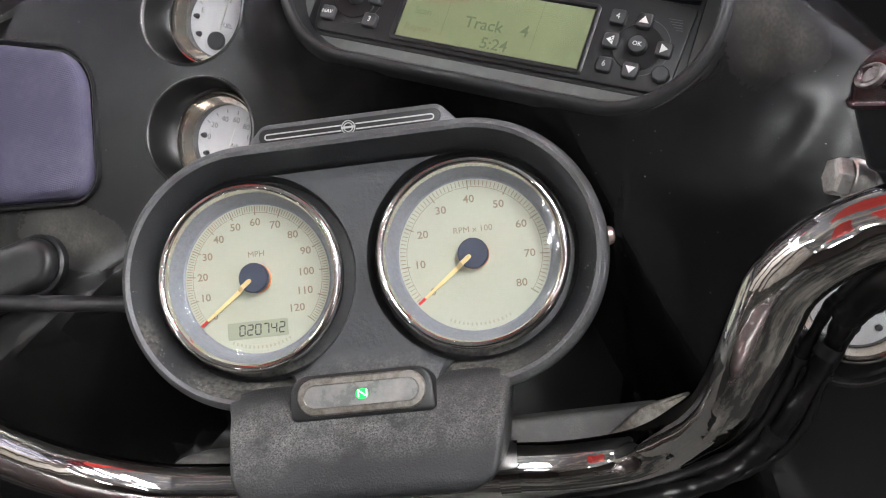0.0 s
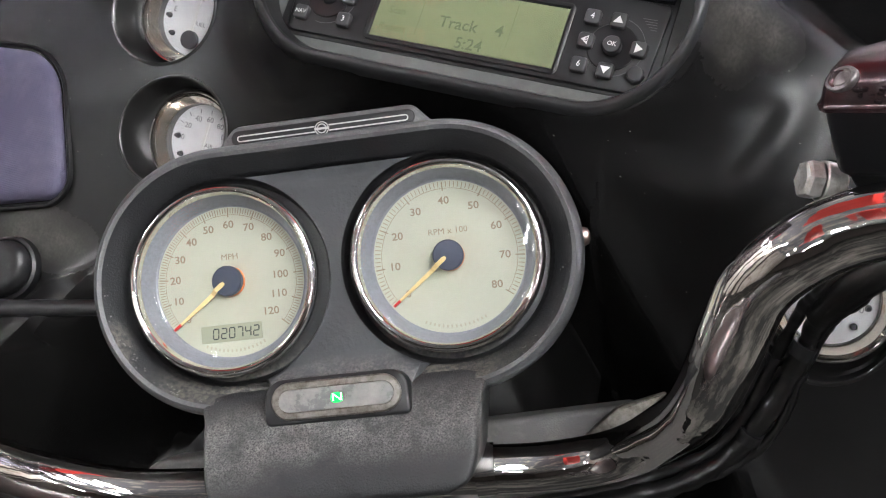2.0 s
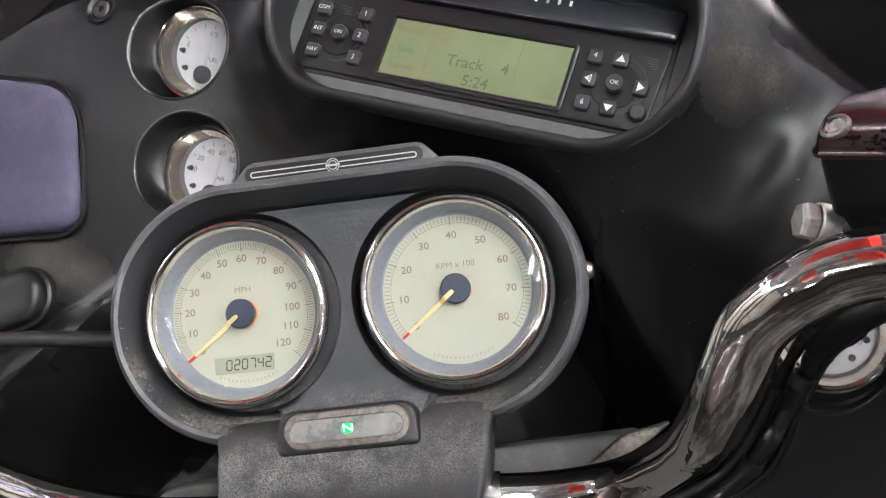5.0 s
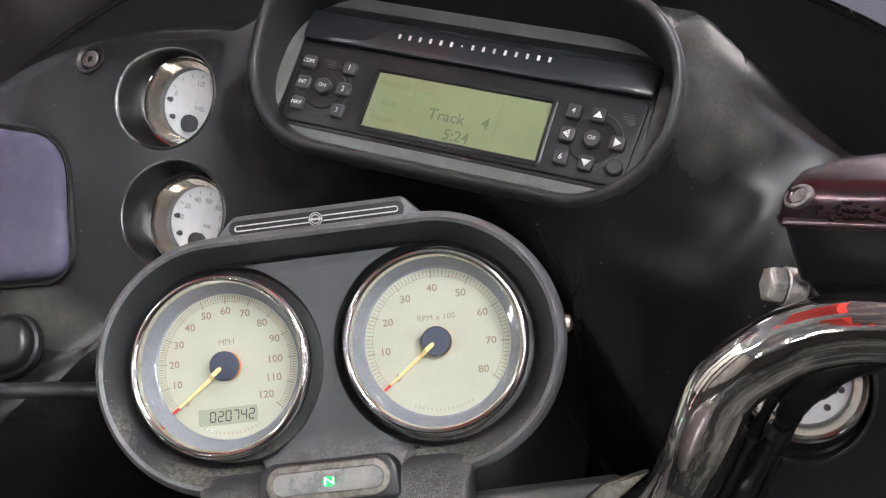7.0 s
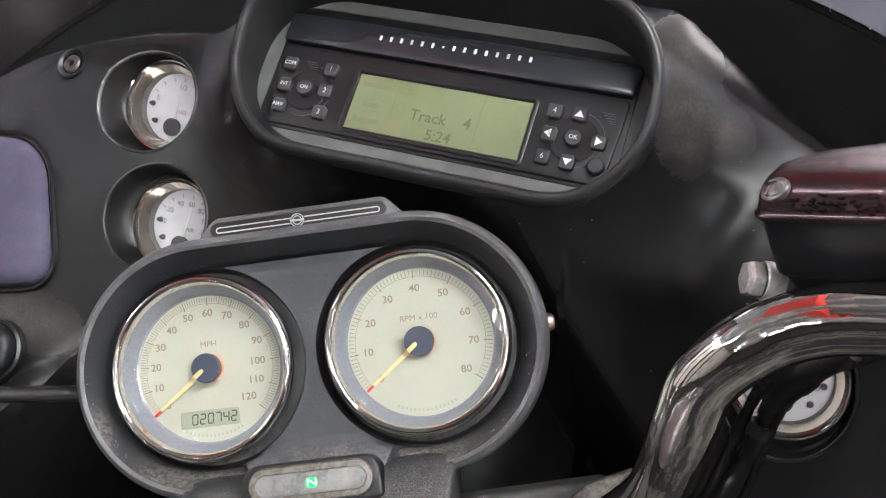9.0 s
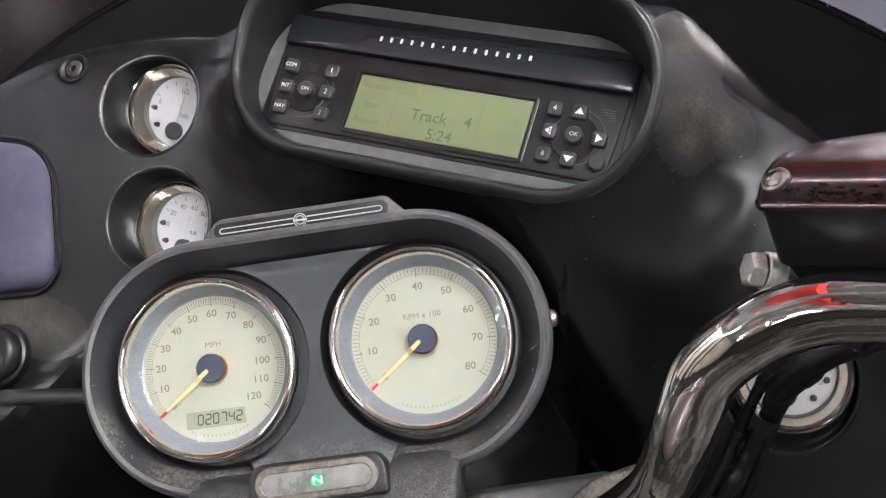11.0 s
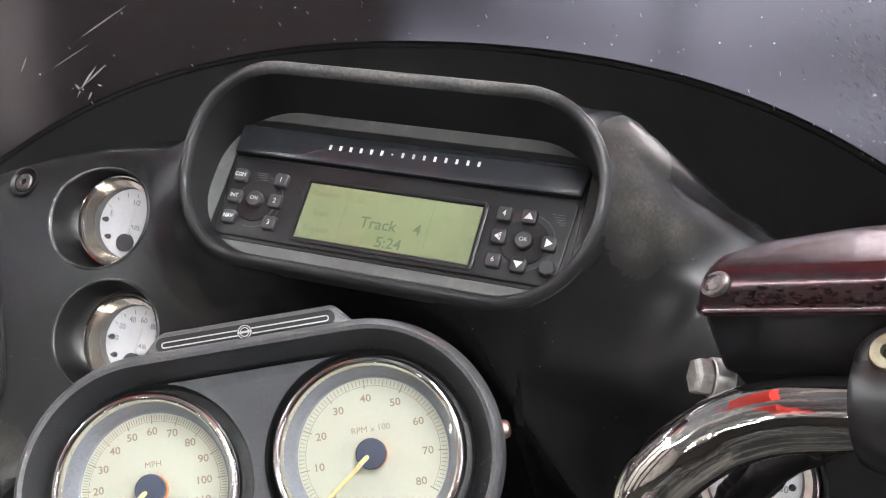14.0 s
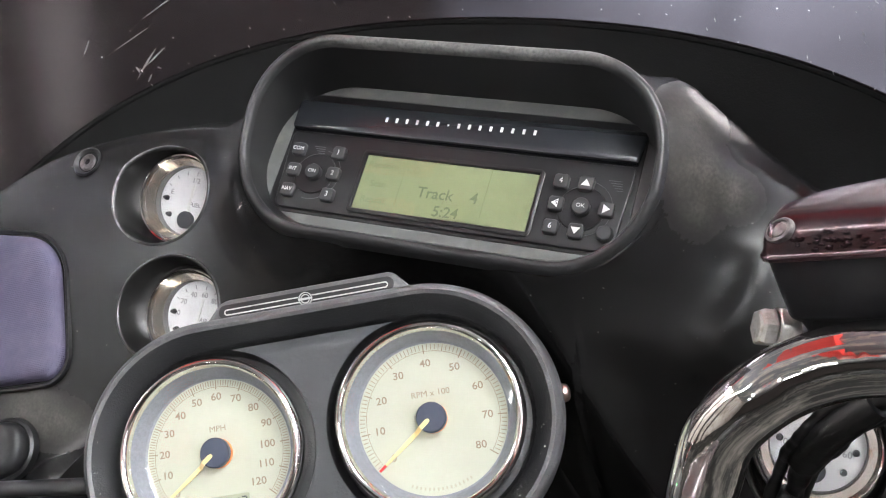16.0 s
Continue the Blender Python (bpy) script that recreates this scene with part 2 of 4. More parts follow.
def smoked_material():
    """Dark tinted acrylic: a little light goes through, the surface is glossy and finely scratched."""
    m = bpy.data.materials.new("smoked_acrylic")
    m.use_nodes = True
    n, l = m.node_tree.nodes, m.node_tree.links
    b = n["Principled BSDF"]
    b.inputs["Base Color"].default_value = (0.028, 0.025, 0.027, 1)
    b.inputs["Roughness"].default_value = 0.25
    co, no, sp = n.new("ShaderNodeTexCoord"), n.new("ShaderNodeTexNoise"), n.new("ShaderNodeMapRange")
    stretch = n.new("ShaderNodeMapping")
    stretch.inputs["Rotation"].default_value, stretch.inputs["Scale"].default_value = (0.3, 0.2, 0.7), (1, 0.35, 1)
    no.inputs["Scale"].default_value, no.inputs["Detail"].default_value = 260, 1
    sp.inputs["From Min"].default_value, sp.inputs["From Max"].default_value = 0.785, 0.81
    l.new(co.outputs["Object"], stretch.inputs["Vector"])
    l.new(stretch.outputs["Vector"], no.inputs["Vector"])
    l.new(no.outputs["Fac"], sp.inputs["Value"])
    t, u = n.new("ShaderNodeBsdfRefraction"), n.new("ShaderNodeBsdfTranslucent")
    t.inputs["Roughness"].default_value, t.inputs["IOR"].default_value = 0.24, 1.25
    d = n.new("ShaderNodeBsdfTranslucent")
    t.inputs["Color"].default_value = (0.84, 0.82, 0.86, 1)
    u.inputs["Color"].default_value = (0.15, 0.12, 0.12, 1)
    d.inputs["Color"].default_value = (0.85, 0.85, 0.88, 1)
    x, y, z = n.new("ShaderNodeMixShader"), n.new("ShaderNodeMixShader"), n.new("ShaderNodeMixShader")
    x.inputs[0].default_value, y.inputs[0].default_value = 0.06, 0.36
    l.new(t.outputs[0], x.inputs[1])
    l.new(u.outputs[0], x.inputs[2])
    l.new(x.outputs[0], y.inputs[1])
    l.new(b.outputs[0], y.inputs[2])
    l.new(sp.outputs["Result"], z.inputs[0])
    l.new(y.outputs[0], z.inputs[1])
    l.new(d.outputs[0], z.inputs[2])
    l.new(z.outputs[0], n["Material Output"].inputs["Surface"])
    return m


SMOKED = smoked_material()


def cloth_material():
    m = material("purple_grey_cloth", (0.075, 0.068, 0.115), 0.85, spots=(0.10, 0.092, 0.14), spot_scale=25)
    n, l = m.node_tree.nodes, m.node_tree.links
    co = n.new("ShaderNodeTexCoord")
    v = n.new("ShaderNodeTexVoronoi")
    v.inputs["Scale"].default_value, v.inputs["Randomness"].default_value = 720, 0.12
    l.new(co.outputs["Object"], v.inputs["Vector"])
    b = n.new("ShaderNodeBump")
    b.inputs["Strength"].default_value, b.inputs["Distance"].default_value = 0.35, 0.0008
    b.invert = True
    l.new(v.outputs["Distance"], b.inputs["Height"])
    l.new(b.outputs["Normal"], n["Principled BSDF"].inputs["Normal"])
    return m


CLOTH = cloth_material()


# ---- building tools, in millimetres ----
def thing(name, m, label, category, group="", kind=""):
    ob = new(name)
    ob.empty_display_size = 0.01
    ob.matrix_world = m
    return tagged(ob, label, category, group, kind)


def spot(frame_m, u, v, w, turn=0.0):
    """A pose on a frame, at millimetres."""
    return frame_m @ pose(u / 1000, v / 1000, w / 1000, 0, 0, turn)


def part(name, bm, mat, parent, label="", smooth=True, at=None):
    """One mesh under a thing or a part; the bmesh is in millimetres of the thing's own frame."""
    bmesh.ops.recalc_face_normals(bm, faces=bm.faces)
    bmesh.ops.scale(bm, vec=(0.001,) * 3, verts=bm.verts)
    me = bpy.data.meshes.new(name)
    bm.to_mesh(me)
    bm.free()
    me.materials.append(mat)
    if smooth:
        me.shade_smooth()
        me.set_sharp_from_angle(angle=radians(38))
    ob = new(name, me)
    ob.parent = parent
    if at is not None:
        ob.matrix_local = at
    if label:
        tagged(ob, label)
    return ob


def circle(r, n=64, cu=0.0, cv=0.0):
    return [(cu + r * math.cos(2 * math.pi * i / n), cv + r * math.sin(2 * math.pi * i / n)) for i in range(n)]


def rounded(points, radii, n=8):
    """The outline of a convex polygon (anticlockwise) with rounded corners."""
    out = []
    k = len(points)
    for i, p in enumerate(points):
        p, a, b = Vector(p), Vector(points[i - 1]), Vector(points[(i + 1) % k])
        r = radii[i] if isinstance(radii, (list, tuple)) else radii
        da, db = (a - p).normalized(), (b - p).normalized()
        half = da.angle(db) / 2
        cut = min(r / math.tan(half), 0.49 * min((a - p).length, (b - p).length))
        r = cut * math.tan(half)
        c = p + (da + db).normalized() * (r / math.sin(half))
        s, e = p + da * cut - c, p + db * cut - c
        a0 = math.atan2(s.y, s.x)
        sweep = (math.atan2(e.y, e.x) - a0 + math.pi) % (2 * math.pi) - math.pi
        out += [(c.x + r * math.cos(a0 + sweep * j / n), c.y + r * math.sin(a0 + sweep * j / n)) for j in range(n + 1)]
    return out


def box_outline(w, h, r, cu=0.0, cv=0.0, n=8):
    return rounded([(cu - w / 2, cv - h / 2), (cu + w / 2, cv - h / 2), (cu + w / 2, cv + h / 2), (cu - w / 2, cv + h / 2)], r, n)


def stadium(half, r, n=32, cu=0.0, cv=0.0):
    a = [(cu + half + r * math.cos(t), cv + r * math.sin(t)) for t in [math.pi * (i / n - 0.5) for i in range(n + 1)]]
    b = [(cu - half - r * math.cos(t), cv - r * math.sin(t)) for t in [math.pi * (i / n - 0.5) for i in range(n + 1)]]
    return a + b


def inset(outline, d):
    """An outline moved inwards by d along its normals."""
    k, out = len(outline), []
    for i in range(k):
        t = Vector(outline[(i + 1) % k]) - Vector(outline[i - 1])
        if t.length < 1e-9:
            t = Vector(outline[(i + 1) % k]) - Vector(outline[i - 2])
        t.normalize()
        out.append((outline[i][0] - t.y * d, outline[i][1] + t.x * d))
    return out


def loft(bm, rings, cap0=False, cap1=False):
    """Skin through rings of 3D points of one length."""
    vs = [[bm.verts.new(p) for p in ring] for ring in rings]
    k = len(vs[0])
    for a, b in zip(vs, vs[1:]):
        for i in range(k):
            bm.faces.new((a[i], a[(i + 1) % k], b[(i + 1) % k], b[i]))
    if cap0:
        bm.faces.new(vs[0][::-1])
    if cap1:
        bm.faces.new(vs[-1])
    return vs


def flat(outline, w):
    return [(u, v, w) for u, v in outline]


def slab(outline, w0, w1, bevel=0.5, bm=None):
    """A plate of that outline from w0 up to w1 with a rounded upper edge."""
    bm = bm or bmesh.new()
    b = min(bevel, (w1 - w0) * 0.9)
    rings = [flat(outline, w0)]
    for a in (0, 30, 60, 90):
        rings.append(flat(inset(outline, b * (1 - math.cos(radians(a)))), w1 - b + b * math.sin(radians(a))))
    loft(bm, rings, True, True)
    return bm


def lathe(profile, n=72, cu=0.0, cv=0.0, cap0=False, cap1=False, bm=None):
    bm = bm or bmesh.new()
    loft(bm, [flat(circle(r, n, cu, cv), w) for r, w in profile], cap0, cap1)
    return bm


def curve_points(points, steps=8):
    """A smooth line through points."""
    p = [Vector(q) for q in points]
    p = [2 * p[0] - p[1]] + p + [2 * p[-1] - p[-2]]
    out = []
    for i in range(1, len(p) - 2):
        for j in range(steps):
            t = j / steps
            out.append(0.5 * (2 * p[i] + (p[i + 1] - p[i - 1]) * t + (2 * p[i - 1] - 5 * p[i] + 4 * p[i + 1] - p[i + 2]) * t * t
                              + (3 * p[i] - p[i - 1] - 3 * p[i + 1] + p[i + 2]) * t ** 3))
    return out + [p[-2]]


def tube(points, r, n=20, steps=8, bm=None, caps=True):
    """A round bar along a smooth line; r may be a function of the run from 0 to 1."""
    bm = bm or bmesh.new()
    line = curve_points(points, steps)
    side = None
    rings = []
    for i, p in enumerate(line):
        t = (line[min(i + 1, len(line) - 1)] - line[max(i - 1, 0)]).normalized()
        side = t.orthogonal().normalized() if side is None else (side - t * side.dot(t)).normalized()
        up = t.cross(side)
        rad = r(i / (len(line) - 1)) if callable(r) else r
        rings.append([p + rad * (math.cos(2 * math.pi * k / n) * side + math.sin(2 * math.pi * k / n) * up) for k in range(n)])
    loft(bm, rings, caps, caps)
    return bm


def text(body, size, w, cu, cv, turn=0.0, thick=0.12, stretch=1.0, bold=0.0):
    """Raised print, centred; size is the height of its figures."""
    c = bpy.data.curves.new("t", "FONT")
    c.body, c.size, c.extrude = body, size / 0.7, thick
    c.offset = bold
    c.align_x, c.align_y, c.resolution_u = "CENTER", "CENTER", 3
    o = bpy.data.objects.new("t", c)
    me = bpy.data.meshes.new_from_object(o)
    bm = bmesh.new()
    bm.from_mesh(me)
    bpy.data.objects.remove(o)
    bpy.data.meshes.remove(me)
    bmesh.ops.scale(bm, vec=(stretch, 1, 1), verts=bm.verts)
    bmesh.ops.transform(bm, matrix=Matrix.Translation((cu, cv, w)) @ Matrix.Rotation(radians(turn), 4, "Z"), verts=bm.verts)
    return bm


def bar(bm, u, v, w, length, width, angle, thick=0.15):
    """A thin printed stroke centred on u, v."""
    m = Matrix.Translation((u, v, w)) @ Matrix.Rotation(radians(angle), 4, "Z") @ Matrix.Diagonal((length, width, thick, 1))
    bmesh.ops.create_cube(bm, size=1, matrix=m)


def smoothstep(a, b, x):
    t = min(1.0, max(0.0, (x - a) / (b - a)))
    return t * t * (3 - 2 * t)


# ---- the room ----
def slab_wall(name, size, centre, mat, label, category):
    bm = bmesh.new()
    bmesh.ops.create_cube(bm, size=1, matrix=Matrix.Diagonal((*size, 1)))
    me = bpy.data.meshes.new(name)
    bm.to_mesh(me)
    bm.free()
    me.materials.append(mat)
    ob = new(name, me)
    ob.location = centre
    return tagged(ob, label, category, kind="structure")


WALL = material("painted_wall", (0.62, 0.58, 0.53), 0.7, spots=(0.30, 0.26, 0.22), spot_scale=2.2, spot_range=(0.46, 0.62), bump=0.1, bump_scale=60)
DARK_WALL = material("brown_painted_wall", (0.036, 0.027, 0.025), 0.6, spots=(0.03, 0.024, 0.021), spot_scale=1.5, bump=0.1, bump_scale=60)
CEIL = material("ceiling_paint", (0.14, 0.145, 0.16), 0.8, spots=(0.40, 0.37, 0.33), spot_scale=1.3, spot_range=(0.50, 0.58))
# the pale blotches are added so that the handlebar mirrors streaks
CONCRETE = material("concrete", (0.009, 0.0088, 0.009), 0.85, specular=0.15, spots=(0.08, 0.076, 0.07), spot_range=(0.46, 0.64), spot_scale=1.6, bump=0.2, bump_scale=80)
RED_WALL = material("red_wall_paint", (0.70, 0.05, 0.04), 0.45, spots=(0.6, 0.03, 0.03), spot_scale=2)
slab_wall("floor", (9, 15, 0.2), (0, -3, -0.1), CONCRETE, "grey concrete workshop floor, blotches added for streaks in the chrome", "floor")
slab_wall("ceiling", (9, 15, 0.2), (0, -3, 3.5), CEIL, "pale grey painted workshop ceiling", "ceiling")
slab_wall("wall_north", (2.5, 0.2, 3.4), (-3.25, 4.4, 1.7), DARK_WALL, "brown painted workshop wall ahead of the motorcycle", "wall")
slab_wall("wall_north_corner", (0.6, 0.2, 3.4), (4.2, 4.4, 1.7), DARK_WALL, "brown painted workshop wall beside the window", "wall")
slab_wall("wall_north_sill", (5.9, 0.2, 0.25), (0.95, 4.4, 0.125), DARK_WALL, "brown painted low wall under the window", "wall")
slab_wall("wall_north_head", (5.9, 0.2, 0.3), (0.95, 4.4, 3.25), DARK_WALL, "brown painted wall above the window", "wall")
slab_wall("wall_south", (9, 0.2, 3.4), (0, -10.4, 1.7), DARK_WALL, "brown painted workshop wall behind the motorcycle", "wall")
slab_wall("wall_west", (0.2, 14.6, 3.4), (-4.4, -3, 1.7), WALL, "beige painted workshop side wall", "wall")
slab_wall("wall_east", (0.2, 2.2, 3.4), (4.4, -0.5, 1.7), WALL, "beige painted workshop side wall", "wall")
slab_wall("wall_east_brown", (0.2, 8.7, 3.4), (4.4, -5.95, 1.7), DARK_WALL, "brown painted workshop side wall", "wall")
slab_wall("wall_east_corner", (0.2, 0.5, 3.4), (4.4, 4.05, 1.7), WALL, "beige painted workshop side wall beside the window", "wall")
slab_wall("wall_east_sill", (0.2, 3.2, 0.7), (4.4, 2.2, 0.35), WALL, "beige painted low wall under the side window", "wall")
slab_wall("wall_east_head", (0.2, 3.2, 0.3), (4.4, 2.2, 3.25), WALL, "beige painted wall above the side window", "wall")
slab_wall("backdrop_north", (8.0, 0.05, 5), (1.0, 5.2, 1.7), SKY_M, "pale daylight outside the window, soft streaks put into its glow", "backdrop")
# helper panel, out of view, placed where the dash ridge mirrors it
slab_wall("backdrop_north_glow", (3.6, 0.05, 2.2), (2.6, 5.1, 3.65), RIDGE_GLOW_M, "unseen glowing panel added high outside the window", "backdrop")
slab_wall("backdrop_east", (0.05, 6, 5), (5.2, 2.2, 1.9), BRIGHT_SKY_M, "pale hazy daylight outside the side window", "backdrop")
# red shapes added out of view to give the chrome and lid red reflections
slab_wall("red_panel", (0.75, 1.5, 0.22), (-1.35, 0.05, 3.15), RED_WALL, "wide unseen red panel added under the ceiling for red reflections", "beam")
slab_wall("red_panel_short", (0.34, 2.6, 0.2), (-1.2, -2.7, 3.15), RED_WALL, "short unseen red panel added under the ceiling for red reflections", "beam")
slab_wall("red_panel_long", (2.4, 0.55, 0.2), (0.9, 1.0, 3.15), RED_WALL, "long unseen red panel added across the ceiling for red reflections", "beam")
slab_wall("red_panel_cross", (0.9, 0.22, 0.2), (-3.6, 0.25, 3.15), RED_WALL, "unseen red cross panel added under the ceiling for red reflections", "beam")


# dark uprights added out of view, to break the chrome's reflections into streaks
for i, y in enumerate((-3.2, -2.1, -0.9, 0.2, 1.4, 2.5, 3.6)):
    slab_wall("dark_upright", (0.16, 0.42 if i % 2 else 0.26, 3.3), (-4.22, y, 1.65), DARK_WALL, "unseen brown upright added against the side wall to streak the chrome", "pillar")
for y in (-1.3, -0.1):
    slab_wall("dark_upright", (0.16, 0.34, 3.3), (4.22, y, 1.65), DARK_WALL, "unseen brown upright added against the side wall to streak the chrome", "pillar")


def window(name, m, width, height, columns):
    """A workshop window: an outer frame and upright glazing bars in the wall's opening."""
    t = thing(name, m, "tall steel-framed workshop window with pale daylight outside", "window", kind="structure")
    for v in (-height / 2 + 30, height / 2 - 30):
        part("rail", slab(box_outline(width, 60, 4, 0, v), -30, 30, 4), BLACK, t)
    for i in range(columns + 1):
        part("mullion", slab(box_outline(60, height - 120, 4, -width / 2 + 30 + (width - 60) * i / columns, 0), -30, 30, 4), BLACK, t)
    return t


window("window_1", pose(0.95, 4.4, 1.675, 90, 0, 0), 5900, 2850, 4)
window("window_2", pose(4.4, 2.2, 1.9, 90, 0, -90), 3200, 2400, 3)


def ceiling_light(m):
    t = thing("ceiling_light", m, "long white fluorescent light with two glowing tubes, hung from the ceiling", "ceiling light", "rows of ceiling lights")
    part("housing", slab(box_outline(1240, 56, 6), -20, 40, 6), WHITE, t)
    part("reflector", slab(box_outline(1250, 118, 6), 40, 46, 2), WHITE, t, "white sheet metal reflector")
    for v in (-46, 46):
        part("lamp", tube([(-590, v, 0), (0, v, 0), (590, v, 0)], 14, 12, 2), TUBE_M, t, "glowing white tube")
    for u in (-480, 480):
        part("hanger", tube([(u, 0, 44), (u, 0, 300), (u, 0, 648)], 4, 8, 2), STEEL, t)
    return t


first = ceiling_light(pose(-2.4, -1.75, 2.75))
for x, y, turn in ((-1.6, -4.4, 90), (-0.6, -6.4, 90), (-2.4, -6.0, 90), (-3.6, -1.75, 0), (0.75, -0.75, 90), (1.1, -0.3, 90), (1.6, -0.2, 90), (2.2, 0.1, 90),
                   (-3.2, -0.4, 90), (-3.8, 0.9, 90), (-3.8, -0.6, 90), (3.0, 0.6, 90), (3.7, -0.9, 90), (0.3, 2.2, 0), (-0.4, 1.3, 90), (-0.8, 2.8, 0), (-2.6, 2.6, 90),
                   (3.5, -2.6, 90), (1.75, -2.4, 90)):
    copy_thing(first, pose(x, y, 2.75, 0, 0, turn))
short = copy_thing(first, pose(1.05, -1.62, 2.75, 0, 0, 90) @ Matrix.Diagonal((0.36, 2.4, 1, 1)))
tagged(short, "short white fluorescent light with two glowing tubes, hung from the ceiling", "ceiling light")


# ---- inner fairing: the dash sheet with the radio hood ----
def rim_outline(n=560):
    """The hood's rim, a rounded oblong in the radio's frame, evenly divided."""
    raw = rounded([(-125, -42), (125, -42), (125, 71), (-125, 71)], [50, 56, 52, 52], 24)
    pts = [Vector(p) for p in raw]
    run = [0.0]
    for a, b in zip(pts, pts[1:] + pts[:1]):
        run.append(run[-1] + (b - a).length)
    out, j = [], 0
    for i in range(n):
        s = run[-1] * i / n
        while run[j + 1] <= s:
            j += 1
        a, b = pts[j], pts[(j + 1) % len(pts)]
        f = (s - run[j]) / (run[j + 1] - run[j])
        out.append(tuple(a.lerp(b, f)))
    return out


def rim_w(v):
    return 24 + 0.285 * v


def dash_top(u):
    a = abs(u)
    fall = smoothstep(112, 185, a) if u < 0 else 0.2 * smoothstep(112, 195, a) + 0.8 * min(1, max(0, (a - 114) / 104))
    return 40 - 0.0019 * max(a - 165, 0) ** 2 + 48 * (1 - fall)


def rim_distance(u, v):
    """How far a point lies outside the hood's rim."""
    x, y = max(abs(u) - 73, 0), max(abs(v - 14.5) - 4.5, 0)
    return max(0.0, math.hypot(x, y) - 52)


def dash_w(u, v):
    """Height of the dash sheet."""
    s = rim_distance(u, v)
    base = -25 + 0.17 * max(min(v, 0), -260) - 0.0009 * max(abs(u) - 300, 0) ** 2
    hollow = (0.97 * (-v) + 14 - abs(u)) * 0.72
    base += 7 * math.exp(-((hollow + 6) / 9) ** 2) * smoothstep(-90, -150, v) if v < -90 else 0
    base -= 190 * smoothstep(-1, 46, hollow)
    if u > 90 and v < -40:
        base -= (0.40 + 0.4 * smoothstep(185, 145, u)) * (-40 - v) * smoothstep(60, 130, u) * smoothstep(-40, -75, v)
    k = smoothstep(95, 128, u) * smoothstep(-15, 35, v)
    flare = (1 - k) * math.exp(-s / (21 if u > 0 else 17)) + k * math.exp(-(s / 36) ** 1.4)
    w = base + (rim_w(max(-42, min(71, v))) - 3 - base) * flare
    if u > 100:
        w += 3.6 * math.exp(-((s - 51) / 10) ** 2) * smoothstep(118, 160, u) * smoothstep(15, -15, v)
    soft = 10 + 16 * smoothstep(105, 140, u)
    over = v - dash_top(u) + soft
    if over > 0:
        bend = 1.4 * soft
        w -= over * over * 0.7 / bend if over < bend else 0.7 * bend + (over - bend) * 1.4
    return w


WELLS = [(-208.5, -15.5, 37.5, 1.13), (-178.8, -87.5, 38.2, 1.13), (213.5, -91, 34, 1.0)]     # openings of the small gauges: u, v, radius, width over height


def dash_mesh():
    bm = bmesh.new()
    rim = rim_outline()
    k = len(rim)
    steps = [0, 1.5, 3, 5, 7.5, 10] + [10 + 3.6 * i for i in range(1, 66)] + [247.6 + 9 * i for i in range(1, 20)]
    grid = []
    for i in range(k):
        u, v = rim[i]
        t = Vector(rim[(i + 1) % k]) - Vector(rim[i - 1])
        nx, ny = t.y / t.length, -t.x / t.length
        col = []
        for s in steps:
            p, q = u + nx * s, v + ny * s
            for cu, cv, r, wide in WELLS:
                d = math.hypot(p - cu, (q - cv) * wide)
                if abs(d - r) < 2.6 and d > 0:
                    p, q = cu + (p - cu) * r / d, cv + (q - cv) * r / d
            height = dash_w(p, q)
            over = q - dash_top(p) + 4
            if over > 0:
                q -= over * 0.8 * smoothstep(60, 110, p)
            col.append(bm.verts.new((p, q, height)))
        grid.append(col)
    for i in range(k):
        a, b = grid[i], grid[(i + 1) % k]
        for j in range(len(steps) - 1):
            f = (a[j], b[j], b[j + 1], a[j + 1])
            if any(math.hypot(x.co.x - cu, (x.co.y - cv) * wide) < r - 0.1 for cu, cv, r, wide in WELLS for x in f):
                continue
            if min(x.co.y - dash_top(x.co.x) for x in f) < 55:
                bm.faces.new(f)
    bmesh.ops.delete(bm, geom=[v for v in bm.verts if not v.link_faces], context="VERTS")
    return bm


fairing = thing("inner_fairing", RAD, "black plastic inner fairing with a hooded radio bay and gauge wells", "fairing")
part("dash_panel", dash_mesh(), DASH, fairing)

# the hood: rounded lip, inner wall and the flat surround of the radio
bm = bmesh.new()
rim = rim_outline(200)
rings = []
for d, h in ((-1.4, -7), (-0.6, -3.4), (0.3, -1.3), (1.6, 0), (3.2, 0.5), (4.8, -0.1), (5.8, -1.6), (6.2, -4.4)):
    rings.append([(u, v, rim_w(v) + h) for u, v in inset(rim, d)])
loft(bm, rings)
part("hood_lip", bm, LIP_M, fairing, "worn rounded edge of the radio hood, highlight painted along its top")
bm = bmesh.new()
rings = []
for f in (0, 0.25, 0.5, 0.75, 1.0):
    ring = []
    for u, v in inset(rim, 6.2):
        bu, bv = u * (0.985), 14.75 + (v - 14.5) * 0.93
        ring.append((u + (bu - u) * f, v + (bv - v) * f, (rim_w(v) - 4) * (1 - f) + 0.5 * f))
    rings.append(ring)
loft(bm, rings)
part("hood_wall", bm, HOOD_IN, fairing)
bm = bmesh.new()
rings = []
for d, w in ((-4, -2.5), (-0.5, 0.2), (0.6, 0.8), (3, 0.9), (8, 0.9)):
    rings.append(flat(inset(rounded([(-120, -34), (120, -34), (120, 63.5), (-120, 63.5)], 46, 24), d), w))
inner = rings[-1]
loft(bm, rings, cap1=True)
part("radio_surround", bm, PLATE, fairing, "dull grey surround plate of the radio")


TILT_G = pose(0, 0, 0, 18, 3, 0)
